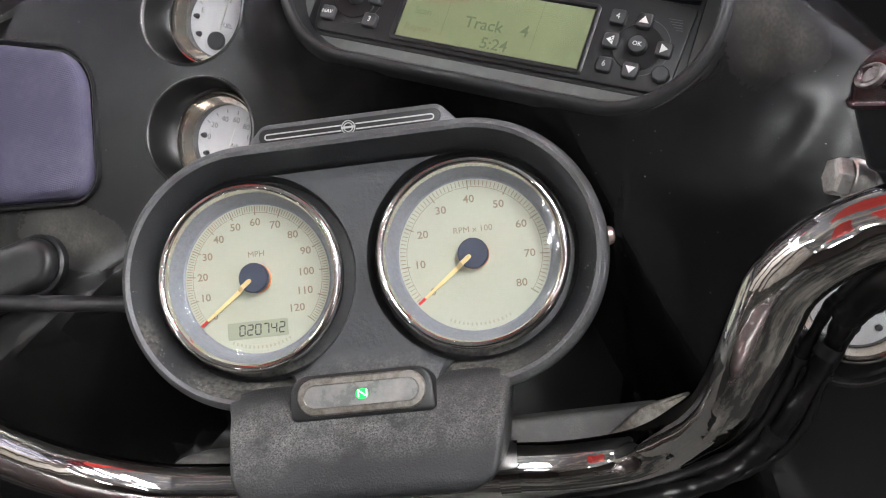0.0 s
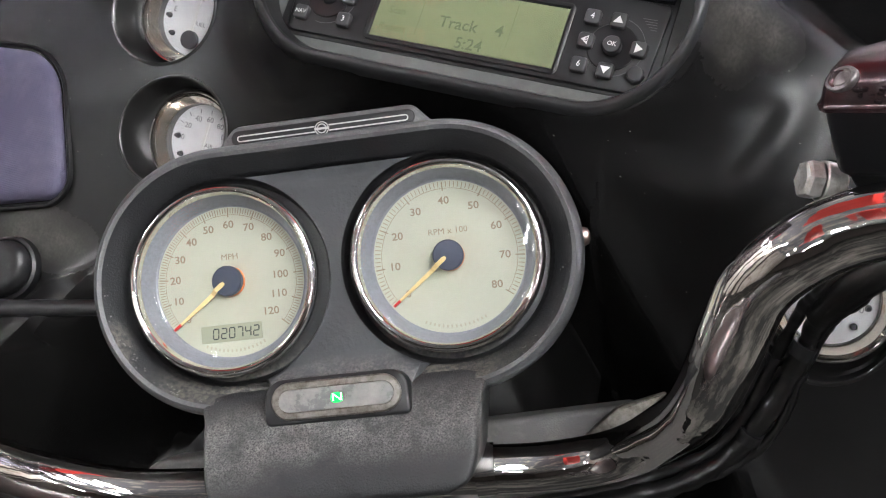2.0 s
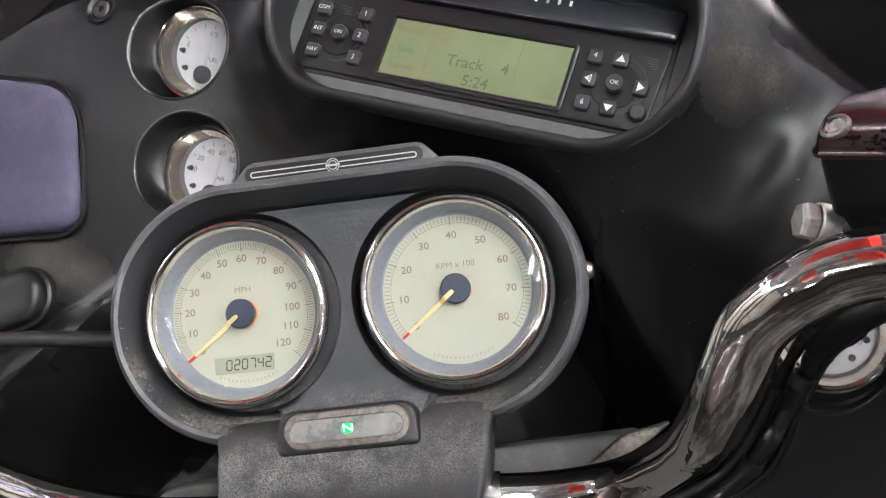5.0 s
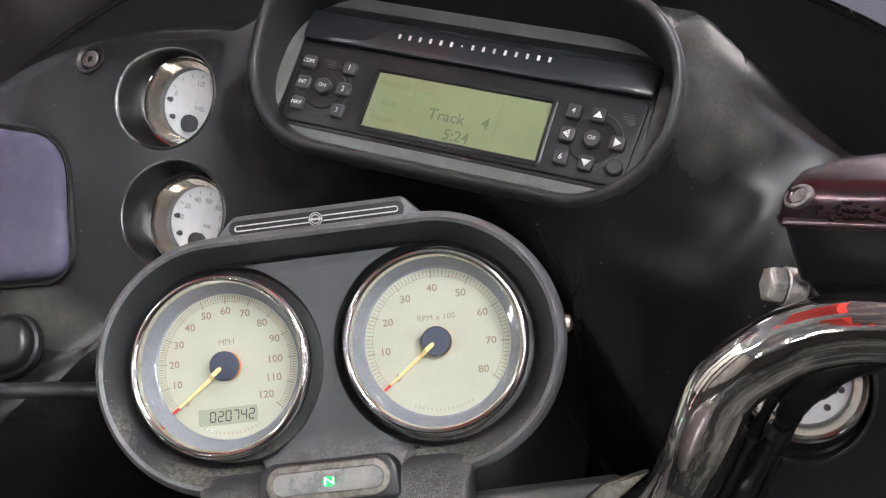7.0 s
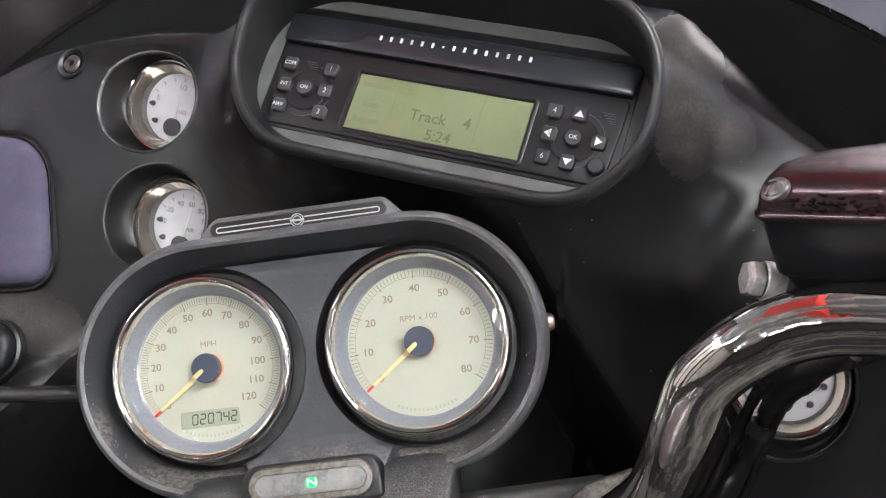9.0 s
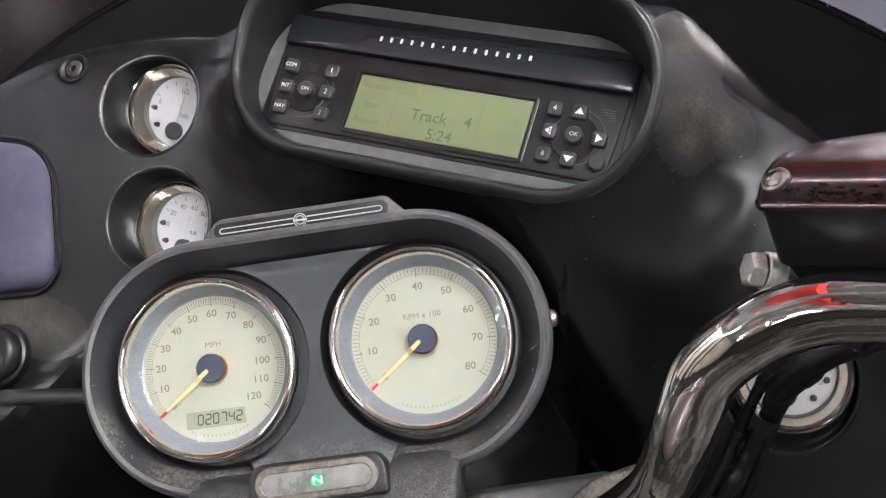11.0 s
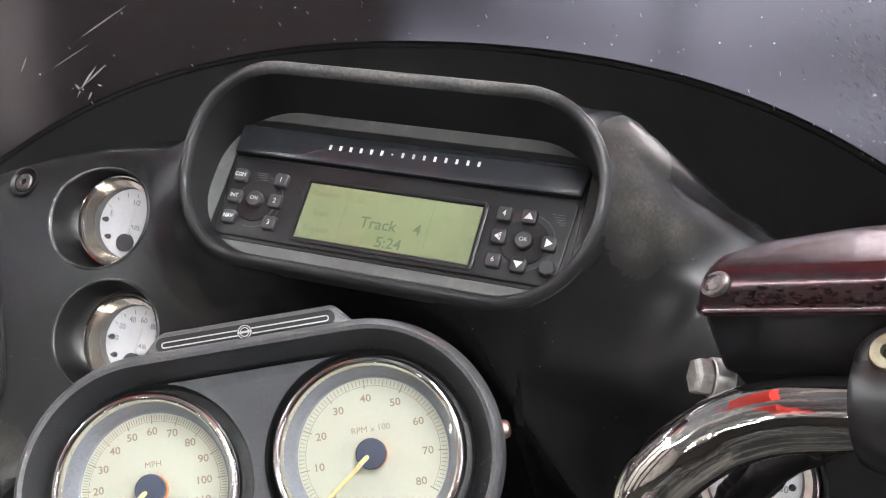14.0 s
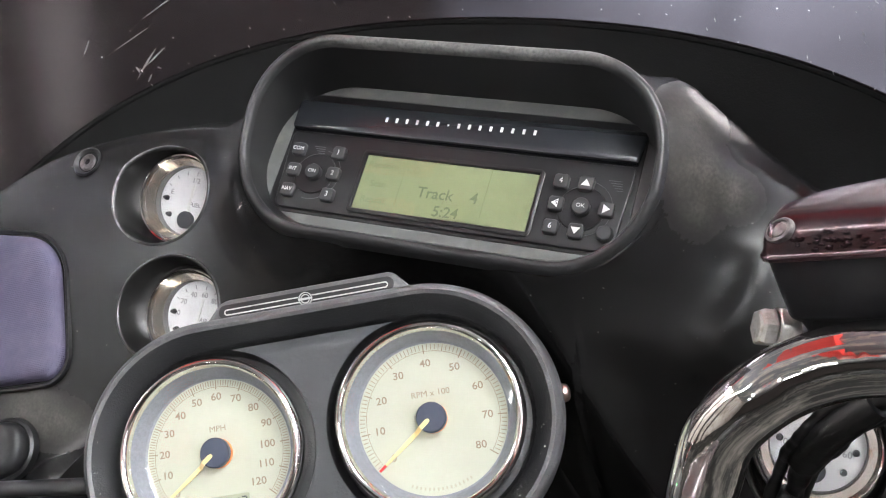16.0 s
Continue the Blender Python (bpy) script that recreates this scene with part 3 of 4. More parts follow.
SEATS = [(-202.4, -12.6, -38.2), (-170.9, -87.2, -50.2), (213.5, -87, -57)]     # centres of the small gauges


def well(cu, cv, r, wide, seat):
    """A gauge well: a thin raised lip, then a smooth funnel down to the gauge that sits in it."""
    bm = bmesh.new()
    m = Matrix.Translation(seat) @ TILT_G
    rings = []
    for rr, lift in ((r + 8.0, -1.4), (r + 2.4, -0.9), (r + 1.7, 0.25), (r + 1.1, 0.75), (r + 0.4, 0.8), (r - 0.3, 0.3), (r - 0.7, -0.8)):
        rings.append([(cu + u, cv + v / wide, dash_w(cu + u, cv + v / wide) + lift) for u, v in circle(rr, 96)])
    rim_ring = [Vector(p) for p in rings[-1]]
    low = [m @ Vector((u, v, -7)) for u, v in circle(32.4, 96)]
    for f in (0.15, 0.35, 0.6, 0.85, 1.0):
        rings.append([a.lerp(b, f) + Vector((0, 0, -5 * math.sin(math.pi * f))) for a, b in zip(rim_ring, low)])
    rings.append([m @ Vector((u, v, -24)) for u, v in circle(31.5, 96)])
    loft(bm, rings)
    return bm


for (cu, cv, r, wide), seat in zip(WELLS, SEATS):
    part("gauge_well", well(cu, cv, r, wide, seat), WELL_M, fairing, "smooth round black gauge well with a thin raised lip")


# highlight on one side of the upper well's lip, painted as a pale strip
cu, cv, r, wide = WELLS[0]
line = []
for i in range(25):
    a = radians(84 + 172 * i / 24)
    u, v = cu + (r + 1.0) * math.cos(a), cv + (r + 1.0) / wide * math.sin(a)
    line.append((u, v, dash_w(u, v) + 0.7))
part("well_glint", tube(line, lambda f: 0.25 + 0.75 * math.sin(math.pi * f) ** 0.6, 10, 3), LIP_GLINT_M, fairing, "bright glint painted along one side of a gauge well's lip")

# ---- small round gauges ----
BIG = Matrix.Scale(1.10, 4)


def small_gauge(m, name, label, marks, words, needle):
    t = thing(name, m, label, "gauge", "small round dash gauges")
    part("bezel", lathe([(28.8, -18), (29.0, -2.4), (28.7, -0.9), (28.1, 0.1), (27.3, 0.5), (26.6, 0.3), (26.2, -0.4)]), CHROME, t, "rounded chrome bezel")
    part("inner_ring", lathe([(26.2, -0.4), (25.6, -1.4), (22.2, -7.4), (21.6, -8.0)]), GOLD, t, "golden inner ring with orange reflections painted in")
    part("case", lathe([(28.0, -40), (28.0, -16)], cap0=True), BLACK, t)
    part("case_wall", lathe([(21.7, -7.8), (21.2, -12.6)]), INNER_GREY, t, "grey inner wall")
    part("dial", lathe([(21.3, -12.9), (21.3, -12.5)], cap1=True, cap0=True), SMALL_DIAL, t, "white printed dial")
    for body, a, r in marks:
        part("numeral", text(body, 3.2, -12.4, r * 0.9 * math.cos(radians(a)), r * 0.9 * math.sin(radians(a)) - 4), GAUGE_INK, t)
    for body, v in words:
        part("legend", text(body, 2.6, -12.4, 4, v), GAUGE_INK, t)
    bm = bmesh.new()
    for a in (150, 128, 106, 84, 62, 40):
        bar(bm, 18.6 * math.cos(radians(a)), 18.6 * math.sin(radians(a)) - 1, -12.4, 2.2, 0.5, a)
    part("tick_marks", bm, GAUGE_INK, t)
    part("hub", lathe([(5.4, -12.5), (5.4, -9.9), (4.8, -9.5)], 32, 0, -12, cap1=True), DARK_INK, t, "dark round needle hub")
    c, s = math.cos(radians(needle)), math.sin(radians(needle))
    bm = bmesh.new()
    bar(bm, c * 12, -12 + s * 12, -10.6, 22, 1.5, needle, 0.6)
    part("needle", bm, WHITE, t, "white needle")
    for u, v in ((-17, 0), (-13, -10), (13, -10), (17, 0)):
        part("rivet", lathe([(1.7, -12.5), (1.6, -11.7), (1.0, -9.5)], 16, u, v, cap1=True), DARK_INK, t)
    o = part("glass", lathe([(25.2, -2.3), (25.2, -1.9)], cap1=True, cap0=True), COVER, t, "clear glass cover")
    o.visible_shadow = False
    return t


small_gauge(spot(RAD, -202.4, -12.6, -38.2) @ TILT_G @ BIG, "fuel_gauge", "small white-faced fuel gauge with chrome bezel in a dash well",
            [("E", 150, 18), ("1/2", 84, 19)], [("FUEL", -2)], 84)
small_gauge(spot(RAD, -170.9, -87.2, -50.2) @ TILT_G @ BIG, "air_temperature_gauge", "small white-faced air temperature gauge behind the gauge pod",
            [("0", 165, 16), ("20", 137, 18), ("40", 110, 19), ("60", 84, 19), ("80", 58, 19), ("100", 33, 18), ("120", 8, 16)], [("AIR", -2)], 84)
small_gauge(spot(RAD, 213.5, -87, -57) @ TILT_G @ BIG, "oil_pressure_gauge", "small white-faced gauge half hidden behind the handlebar",
            [("0", 170, 16), ("30", 90, 19), ("60", 10, 15)], [], 168)

# ---- speaker ----
spk = thing("speaker_grille", spot(RAD, -313.5, -110.5, -46) @ pose(0, 0, 0, 8, 0, 0), "purple-grey cloth speaker grille set in the dash", "speaker")
shape = inset(rounded([(-62, -80), (79, -36), (37, 60), (-62, 52)], [30, 20, 42, 30], 14), 4.5)
bm = bmesh.new()
loft(bm, [flat(shape, 0), flat(shape, 4), flat(inset(shape, 1), 7), flat(inset(shape, 3.5), 9.5), flat(inset(shape, 7), 10.8)]
     + [flat([(u * f, (v + 12) * f - 12) for u, v in inset(shape, 7)], w) for f, w in ((0.9, 11.4), (0.7, 11.8))], False, True)
part("cloth", bm, CLOTH, spk)
bm = bmesh.new()
loft(bm, [flat(inset(shape, -5), 2), flat(inset(shape, -4.4), 4.5), flat(inset(shape, -3), 5), flat(inset(shape, -1.2), 3), flat(inset(shape, -0.4), -2)])
part("rim", bm, BLACK, spk, "thin black rim")

# ---- screw and knob on the dash ----
scr = thing("dash_screw", spot(RAD, -276, -1, -24), "small steel socket screw sunk in a dished hole of the dash", "screw")
part("head", lathe([(6.2, -3), (6.2, -0.6), (5.4, 0.2), (2.6, 0.3), (2.4, -1.6)], 24, cap1=True), DULL_SCREW, scr, "dull socket head")
part("cup", lathe([(11.0, -0.6), (10.6, 0.4), (9.8, 0.6), (9.0, 0.1), (7.4, -2.0), (5.6, -3)], 36), BLACK, scr, "dished black washer")
plug = thing("rubber_plug", spot(RAD, -266, -197, -50) @ pose(0, 0, 0, 8, 0, 36), "long round-ended black rubber plug on the dusty dash ledge", "plug")
bm = bmesh.new()
o = stadium(60, 17, 20, -60, 0)
loft(bm, [flat(inset(o, -1), -8), flat(o, 2), flat(inset(o, 0.6), 5), flat(inset(o, 2.6), 7.4), flat(inset(o, 6), 8.6), flat(inset(o, 11), 8.0)], False, True)
part("plug_body", bm, RUBBER, plug)
bm = bmesh.new()
loft(bm, [flat(inset(o, -4), -6), flat(inset(o, -3.4), -1), flat(inset(o, -1.6), 0.2), flat(inset(o, 0.4), -1)])
part("flange", bm, BLACK, plug, "thin flange round the plug")

rng = random.Random(11)
bm = bmesh.new()
placed = 0
while placed < 90:
    u, v = rng.uniform(-300, 230), rng.uniform(-120, 60)
    if rim_distance(u, v) < 2 or v > dash_top(u) - 8 or any(math.hypot(u - cu, (v - cv) * wide) < r + 3 for cu, cv, r, wide in WELLS):
        continue
    bmesh.ops.create_icosphere(bm, subdivisions=1, radius=rng.choice((0.16, 0.2, 0.26, 0.34)), matrix=Matrix.Translation((u, v, dash_w(u, v) + 0.1)) @ Matrix.Diagonal((rng.uniform(0.8, 2.0), 1, 0.7, 1)))
    placed += 1
tagged(part("dust", bm, CHALK, fairing, "scattered specks of pale dust"), "scattered specks of pale dust", kind="stuff")

# ---- radio ----
radio = thing("radio", RAD, "black motorcycle radio with green display and rubber buttons in the hood", "radio")
part("chassis", slab(box_outline(216, 80, 4, 0, 14), -14, 1.4, 1), BLACK, radio)
part("face_panel", slab(rounded([(-101.5, -23.6), (102.5, -23.6), (105.8, 27), (-105.8, 27)], [5, 5, 4, 4]), 1.4, 3.2, 0.8), BLACK, radio, "flat matt black keypad panel")
bm = bmesh.new()
rows = []
for v, w, half in ((28.2, 1.4, 105.4), (28.3, 4.4, 105.6), (28.8, 5.8, 105.8), (29.8, 6.3, 106), (32, 6.25, 106.3), (35, 6.0, 106.6), (39, 5.6, 107), (44, 5.0, 107.5), (47, 4.5, 107.8), (48.2, 3.2, 107.8), (48.2, 1.4, 107.6)):
    rows.append([bm.verts.new((half * x, v, w - 0.9 * smoothstep(0.985, 1.0, abs(x)))) for x in (-1, -0.993, -0.985, -0.5, 0, 0.5, 0.985, 0.993, 1)])
for a, b in zip(rows, rows[1:]):
    for j in range(8):
        bm.faces.new((a[j], a[j + 1], b[j + 1], b[j]))
for j in (0, 8):
    bm.faces.new([r[j] for r in rows])
part("top_strip", bm, STRIP_M, radio, "glossy black strip with a row of small white marks")
for i in range(15):
    u = -45.4 + i * 6.52
    v = 38.7 + i * 0.09
    o = bmesh.new()
    if i == 6:
        bar(o, u, v, 5.75, 1.0, 1.0, 0, 0.25)
    else:
        bar(o, u, v, 5.75, 1.5, 3.0, 0, 0.4)
    part("mark", o, WHITE, radio, smooth=False)
# display
bm = bmesh.new()
o = box_outline(111, 40, 3, 1.8, -1.2)
loft(bm, [flat(o, 3.0), flat(o, 4.4), flat(inset(o, 0.8), 4.8), flat(inset(o, 2.2), 4.6), flat(inset(o, 3.0), 3.4)])
part("display_frame", bm, BLACK, radio)
lcd = part("display", slab(box_outline(106.6, 35.6, 1, 1.8, -1.2), 2.6, 3.35, 0.2), LCD, radio, "olive green liquid crystal display")
part("display_word", text("Track", 6.6, 3.4, -2.5, -3.6, 0, 0.05, 1.0, 0.10), LCD_INK, lcd)
part("display_figure", text("4", 6.6, 3.4, 21, -3.4, 0, 0.05, 1.0, 0.10), LCD_INK, lcd)
part("display_figures", text("5:24", 6.4, 3.4, 6.6, -14.0, 0, 0.05, 1.0, 0.10), LCD_INK, lcd)
part("display_word", text("CD", 4.2, 3.4, -19.5, 9.4, 0, 0.05), LCD_FAINT, lcd)
for body, v in (("Random", 10.2), ("Scan", -1.8), ("Repeat", -12.0)):
    part("display_word", text(body, 4.0, 3.4, -39, v, 0, 0.05, 1.0, 0.08), LCD_FAINT, lcd)
for u in (-25, 27):
    bm = bmesh.new()
    bar(bm, u, 1, 3.4, 30, 0.4, 90, 0.05)
    part("display_line", bm, LCD_FAINT, lcd)
o = part("display_glass", slab(box_outline(106, 35.2, 1, 1.8, -1.2), 3.9, 4.1, 0.1), COVER, radio, "clear display window")
o.visible_shadow = False


def key(u, v, body, size=2.3):
    k = part("button", slab(box_outline(8.3, 8.3, 1.8, u, v, 5), 3.0, 6.4, 1.0), KEY_M, radio)
    if body == "up":
        pts = [(u - 2.6, v - 1.7), (u + 2.6, v - 1.7), (u, v + 2.2)]
    elif body == "down":
        pts = [(u + 2.6, v + 1.7), (u - 2.6, v + 1.7), (u, v - 2.2)]
    elif body == "right":
        pts = [(u - 1.7, v + 2.6), (u - 1.7, v - 2.6), (u + 2.2, v)]
    elif body == "left":
        pts = [(u + 1.3, v - 2.6), (u + 1.3, v + 2.6), (u - 2.4, v)]
    else:
        part("legend", text(body, size * 1.22, 6.5, u, v, 0, 0.06, 0.92), WHITE, k)
        return
    bm = bmesh.new()
    loft(bm, [flat(pts, 6.3), flat(pts, 6.52)], False, True)
    part("legend", bm, WHITE, k, smooth=False)


for u, v, body, size in ((-96.2, 13.7, "COM", 2.0), (-95.3, 0.1, "INT", 2.0), (-94.4, -13.2, "NAV", 2.0), (-69.1, 13.8, "1", 2.6), (-68.4, 0.2, "2", 2.6),
                         (-67.6, -13.4, "3", 2.6), (67.6, 12.9, "4", 2.6), (67.9, -14.0, "6", 2.6), (81.3, 13.2, "up", 0), (95.2, -0.5, "right", 0), (81.8, -14.6, "down", 0)):
    key(u, v, body, size)
key(67.7, -0.5, "left")
part("legend", text("5", 2.4, 6.55, 68.2, -0.5, 0, 0.06), DARK_INK, radio)
for u, v, body in ((-81.4, -0.3, "ON"), (81.6, -0.8, "OK")):
    part("thumb_pad", lathe([(13.2, 3.0), (13.2, 3.5), (12.6, 3.9), (8, 3.5), (4, 3.3)], 48, u, v, cap1=True), BLACK, radio, "round dished pad round a button")
    k = part("button", lathe([(4.9, 3.2), (4.9, 6.8), (4.3, 7.5)], 32, u, v, cap1=True), KEY_M, radio, "round rubber button")
    part("legend", text(body, 2.3, 7.55, u, v, 0, 0.06), WHITE, k)
part("button", lathe([(4.7, 3.0), (4.5, 6.6), (3.8, 7.2)], 8, 97.2, -14.0, cap1=True), KEY_M, radio, "octagonal rubber plug")
for cu in (-81.4, 81.6):
    bm = bmesh.new()
    for i in range(28):
        a = radians(-100 + i * 6.4)
        bar(bm, cu + 16.2 * math.cos(a), -0.5 + 16.2 * math.sin(a), 3.28, 1.9, 0.3, math.degrees(a) + 90, 0.1)
    part("print_arc", bm, KEY_PRINT, radio, "thin printed grey arc", smooth=False)
for su, u in ((1, -92), (1, 88)):
    bm = bmesh.new()
    for i in range(5):
        bar(bm, u + 8 + i * 0.8, 17.5 - i * 1.4, 3.3, 7.4 - i, 0.3, 0, 0.1)
    part("print_lines", bm, KEY_PRINT, radio)

# ---- gauge pod on the handlebar ----
pod = thing("gauge_pod", POD, "worn dark grey plastic pod holding two large gauges on the handlebar", "instrument pod")
bm = bmesh.new()
rings = []
for r, w in ((58, -62), (63, -45), (66.2, -22), (66.8, -9), (66.2, -1), (64.6, 3.2), (62.4, 4.6), (60.4, 3.6)):
    rings.append(flat(stadium(55.2, r, 40), w))
loft(bm, rings, True)
part("housing", bm, POD_M, pod)
bm = bmesh.new()
loft(bm, [flat(stadium(55.2, r, 40), w) for r, w in ((60.4, 3.6), (58.6, 0.6), (54.5, -7), (52.2, -10), (51.6, -18))], False, True)
part("inner_slope", bm, SLOPE_M, pod, "dirty sloping inside of the pod's rim")
for s in (-1, 1):
    part("gauge_socket", lathe([(52.6, -9.5), (52.0, -10.2), (51.2, -12), (50.6, -15), (50.2, -18), (48.2, -18.2)], 96, s * 55.2), RUBBER, pod, "black ring round a gauge")
bm = bmesh.new()
cols = []
for i in range(49):
    v = -65 + 116 * i / 48
    half = 55.2 - math.sqrt(max(0.0, 52.4 ** 2 - v * v)) if v > -50 else 42.0 - (-50 - v) * 0.55
    w = -8 + 2.5 * smoothstep(30, 50, v) - 4 * smoothstep(44, 51, v) + 14 * smoothstep(-40, -64, v)
    fall = 9 * smoothstep(-44, -50, v)
    cols.append([bm.verts.new((half * x, v, w - fall * (abs(x) > 0.99) - 0.25 * fall * (abs(x) > 0.85))) for x in (-1, -0.9, -0.8, -0.4, 0, 0.4, 0.8, 0.9, 1)])
for a, b in zip(cols, cols[1:]):
    for j in range(8):
        bm.faces.new((a[j], a[j + 1], b[j + 1], b[j]))
part("bridge", bm, WEB_M, pod, "grained grey web between the gauges")
rng = random.Random(8)
edge = stadium(55.2, 60.0, 160)
bm = bmesh.new()
for i in range(700):
    u, v = rng.choice(edge)
    if v > -8 + 30 * rng.random() or (u > -70 and rng.random() < 0.8) or math.sin(u * 0.35) + math.sin(v * 0.5 + 1) < rng.uniform(-1.2, 1.2):
        continue
    f = 1 + rng.gauss(-0.012, 0.012)
    bmesh.ops.create_icosphere(bm, subdivisions=1, radius=rng.uniform(0.12, 0.42), matrix=Matrix.Translation((u * f, v * f, 2.9 + (f - 1) * 75)) @ Matrix.Rotation(rng.uniform(0, 3), 4, "Z") @ Matrix.Diagonal((rng.uniform(0.8, 1.8), 0.7, 0.4, 1)))
tagged(part("chalk", bm, CHALK, pod, "crumbs of chalky dirt along the rim"), "crumbs of chalky dirt along the rim", kind="stuff")
# badge plate on the brow
bm = bmesh.new()
o = rounded([(-64, 58), (64, 58), (46, 78), (-46, 78)], [4, 4, 8, 8])
loft(bm, [flat(o, -34), flat(o, -13), [(u, v, -10.5) for u, v in inset(o, 0.8)], [(u, v, -9.8) for u, v in inset(o, 2.2)]], False, True)
part("brow", bm, POD_M, pod)
badge = part("badge_plate", slab(stadium(43.2, 3.9, 16, -0.4, 71.2), -10.4, -9.2, 0.4), BLACK, pod, "black badge plate with a thin white outline and round emblem")
bm = bmesh.new()
o = stadium(42.3, 1.35, 10, -0.4, 70.8)
loft(bm, [flat(inset(o, -0.32), -9.3), flat(inset(o, -0.32), -9.05), flat(inset(o, 0.32), -9.05), flat(inset(o, 0.32), -9.3)])
part("outline", bm, GREY_PRINT, badge, smooth=False)
bm = lathe([(3.9, -9.1), (3.9, -8.8)], 40, -0.4, 70.7, cap1=True)
part("emblem_disc", bm, BLACK, badge)
bm = bmesh.new()
for r in (3.6, 2.5):
    lathe([(r, -8.9), (r, -8.65), (r - 0.5, -8.65), (r - 0.5, -8.9)], 40, -0.4, 70.7, bm=bm)
bar(bm, -0.4, 70.7, -8.7, 7.4, 1.1, 0, 0.2)
part("emblem", bm, GREY_PRINT, badge, "plain round white emblem", smooth=False)
# neck down to the bar
bm = bmesh.new()
rings = []
for v, w, half in ((-50, -40, 70), (-51, -22, 72), (-54, -9, 73), (-57, -1, 72), (-60, 4.0, 70.4), (-63, 7.6, 68.8), (-66, 10.4, 67.6), (-69, 12.8, 66.8), (-75, 17.6, 66), (-82, 22.4, 65), (-90, 27, 63.8), (-95, 29.6, 62.8),
                   (-99, 31.0, 61.4), (-102, 31.6, 59.6), (-104.6, 31.6, 56.8), (-106.4, 31.0, 53.6), (-107.6, 29.8, 50.6), (-108.4, 27.8, 48.8), (-108.8, 24, 48), (-109, 10, 48), (-109, -30, 48)):
    o = []
    for x in np.concatenate((np.linspace(-1, -0.94, 6), np.linspace(-0.9, 0.9, 29), np.linspace(0.94, 1, 6))):
        edge = max(0.0, (abs(x) - 0.94) / 0.06)
        o.append((half * x, v, w - 4.2 * (1 - math.sqrt(max(0.0, 1 - edge ** 2)))))
    rings.append(o)
vs = [[bm.verts.new(p) for p in r] for r in rings]
for a, b in zip(vs, vs[1:]):
    for i in range(40):
        bm.faces.new((a[i], a[i + 1], b[i + 1], b[i]))
for side in (0, 40):
    c = [r[side] for r in vs]
    low = [bm.verts.new((q.co.x * 0.99, q.co.y, min(q.co.z, -35) - 5)) for q in c]
    for i in range(len(c) - 1):
        bm.faces.new((c[i], c[i + 1], low[i + 1], low[i]))
part("neck", bm, NECK_M, pod, "dusty scuffed neck cover with chalky marks")
# side screw
sc = thing("pod_screw", spot(POD, 121.5, 2, -14) @ pose(0, 0, 0, 0, 90, 0), "small domed tarnished steel screw on the pod's side", "screw")
part("head", lathe([(4.6, 0), (4.6, 1.2), (3.9, 2.8), (2.0, 3.8), (1.6, 2.6)], 24, cap1=True), COPPER, sc)

# indicator bar, on the sloping neck
IND = spot(POD, -0.5, -61.5, 14.6) @ pose(0, 0, 0, -4, 0, 0)
ind = thing("indicator_bar", IND, "oblong chrome-framed indicator bar with a lit green N", "indicator light")
part("seat", slab(rounded([(-34.8, -10.8), (34.8, -10.8), (33.6, 10.6), (-33.6, 10.6)], [3, 3, 9, 9]), -24, 1.2, 1.6), BLACK, ind, "raised black seat")
bm = bmesh.new()
o = stadium(22.0, 8.8, 20)
loft(bm, [flat(o, 0), flat(o, 1.6), flat(inset(o, 0.7), 2.4), flat(inset(o, 3.2), 2.6), flat(inset(o, 3.7), 2.2)])
part("frame", bm, ALU, ind, "dull chrome frame")
part("lens", slab(stadium(22.0, 5.2, 16), 1.0, 2.5, 0.4), LENS_GREY, ind, "cloudy grey lens")
bm = text("N", 3.6, 2.66, 0.8, -0.2, 0, 0.1, 1.4)
part("lamp", bm, GREEN, ind, "lit green letter", smooth=False)
part("lamp_glow", slab(box_outline(6.0, 4.8, 2.2, 0.5, -0.2), 2.3, 2.62, 0.1), glowing("green_lens_glow", (0.0, 0.50, 0.09), 0.9), ind, "green lit patch of the lens")


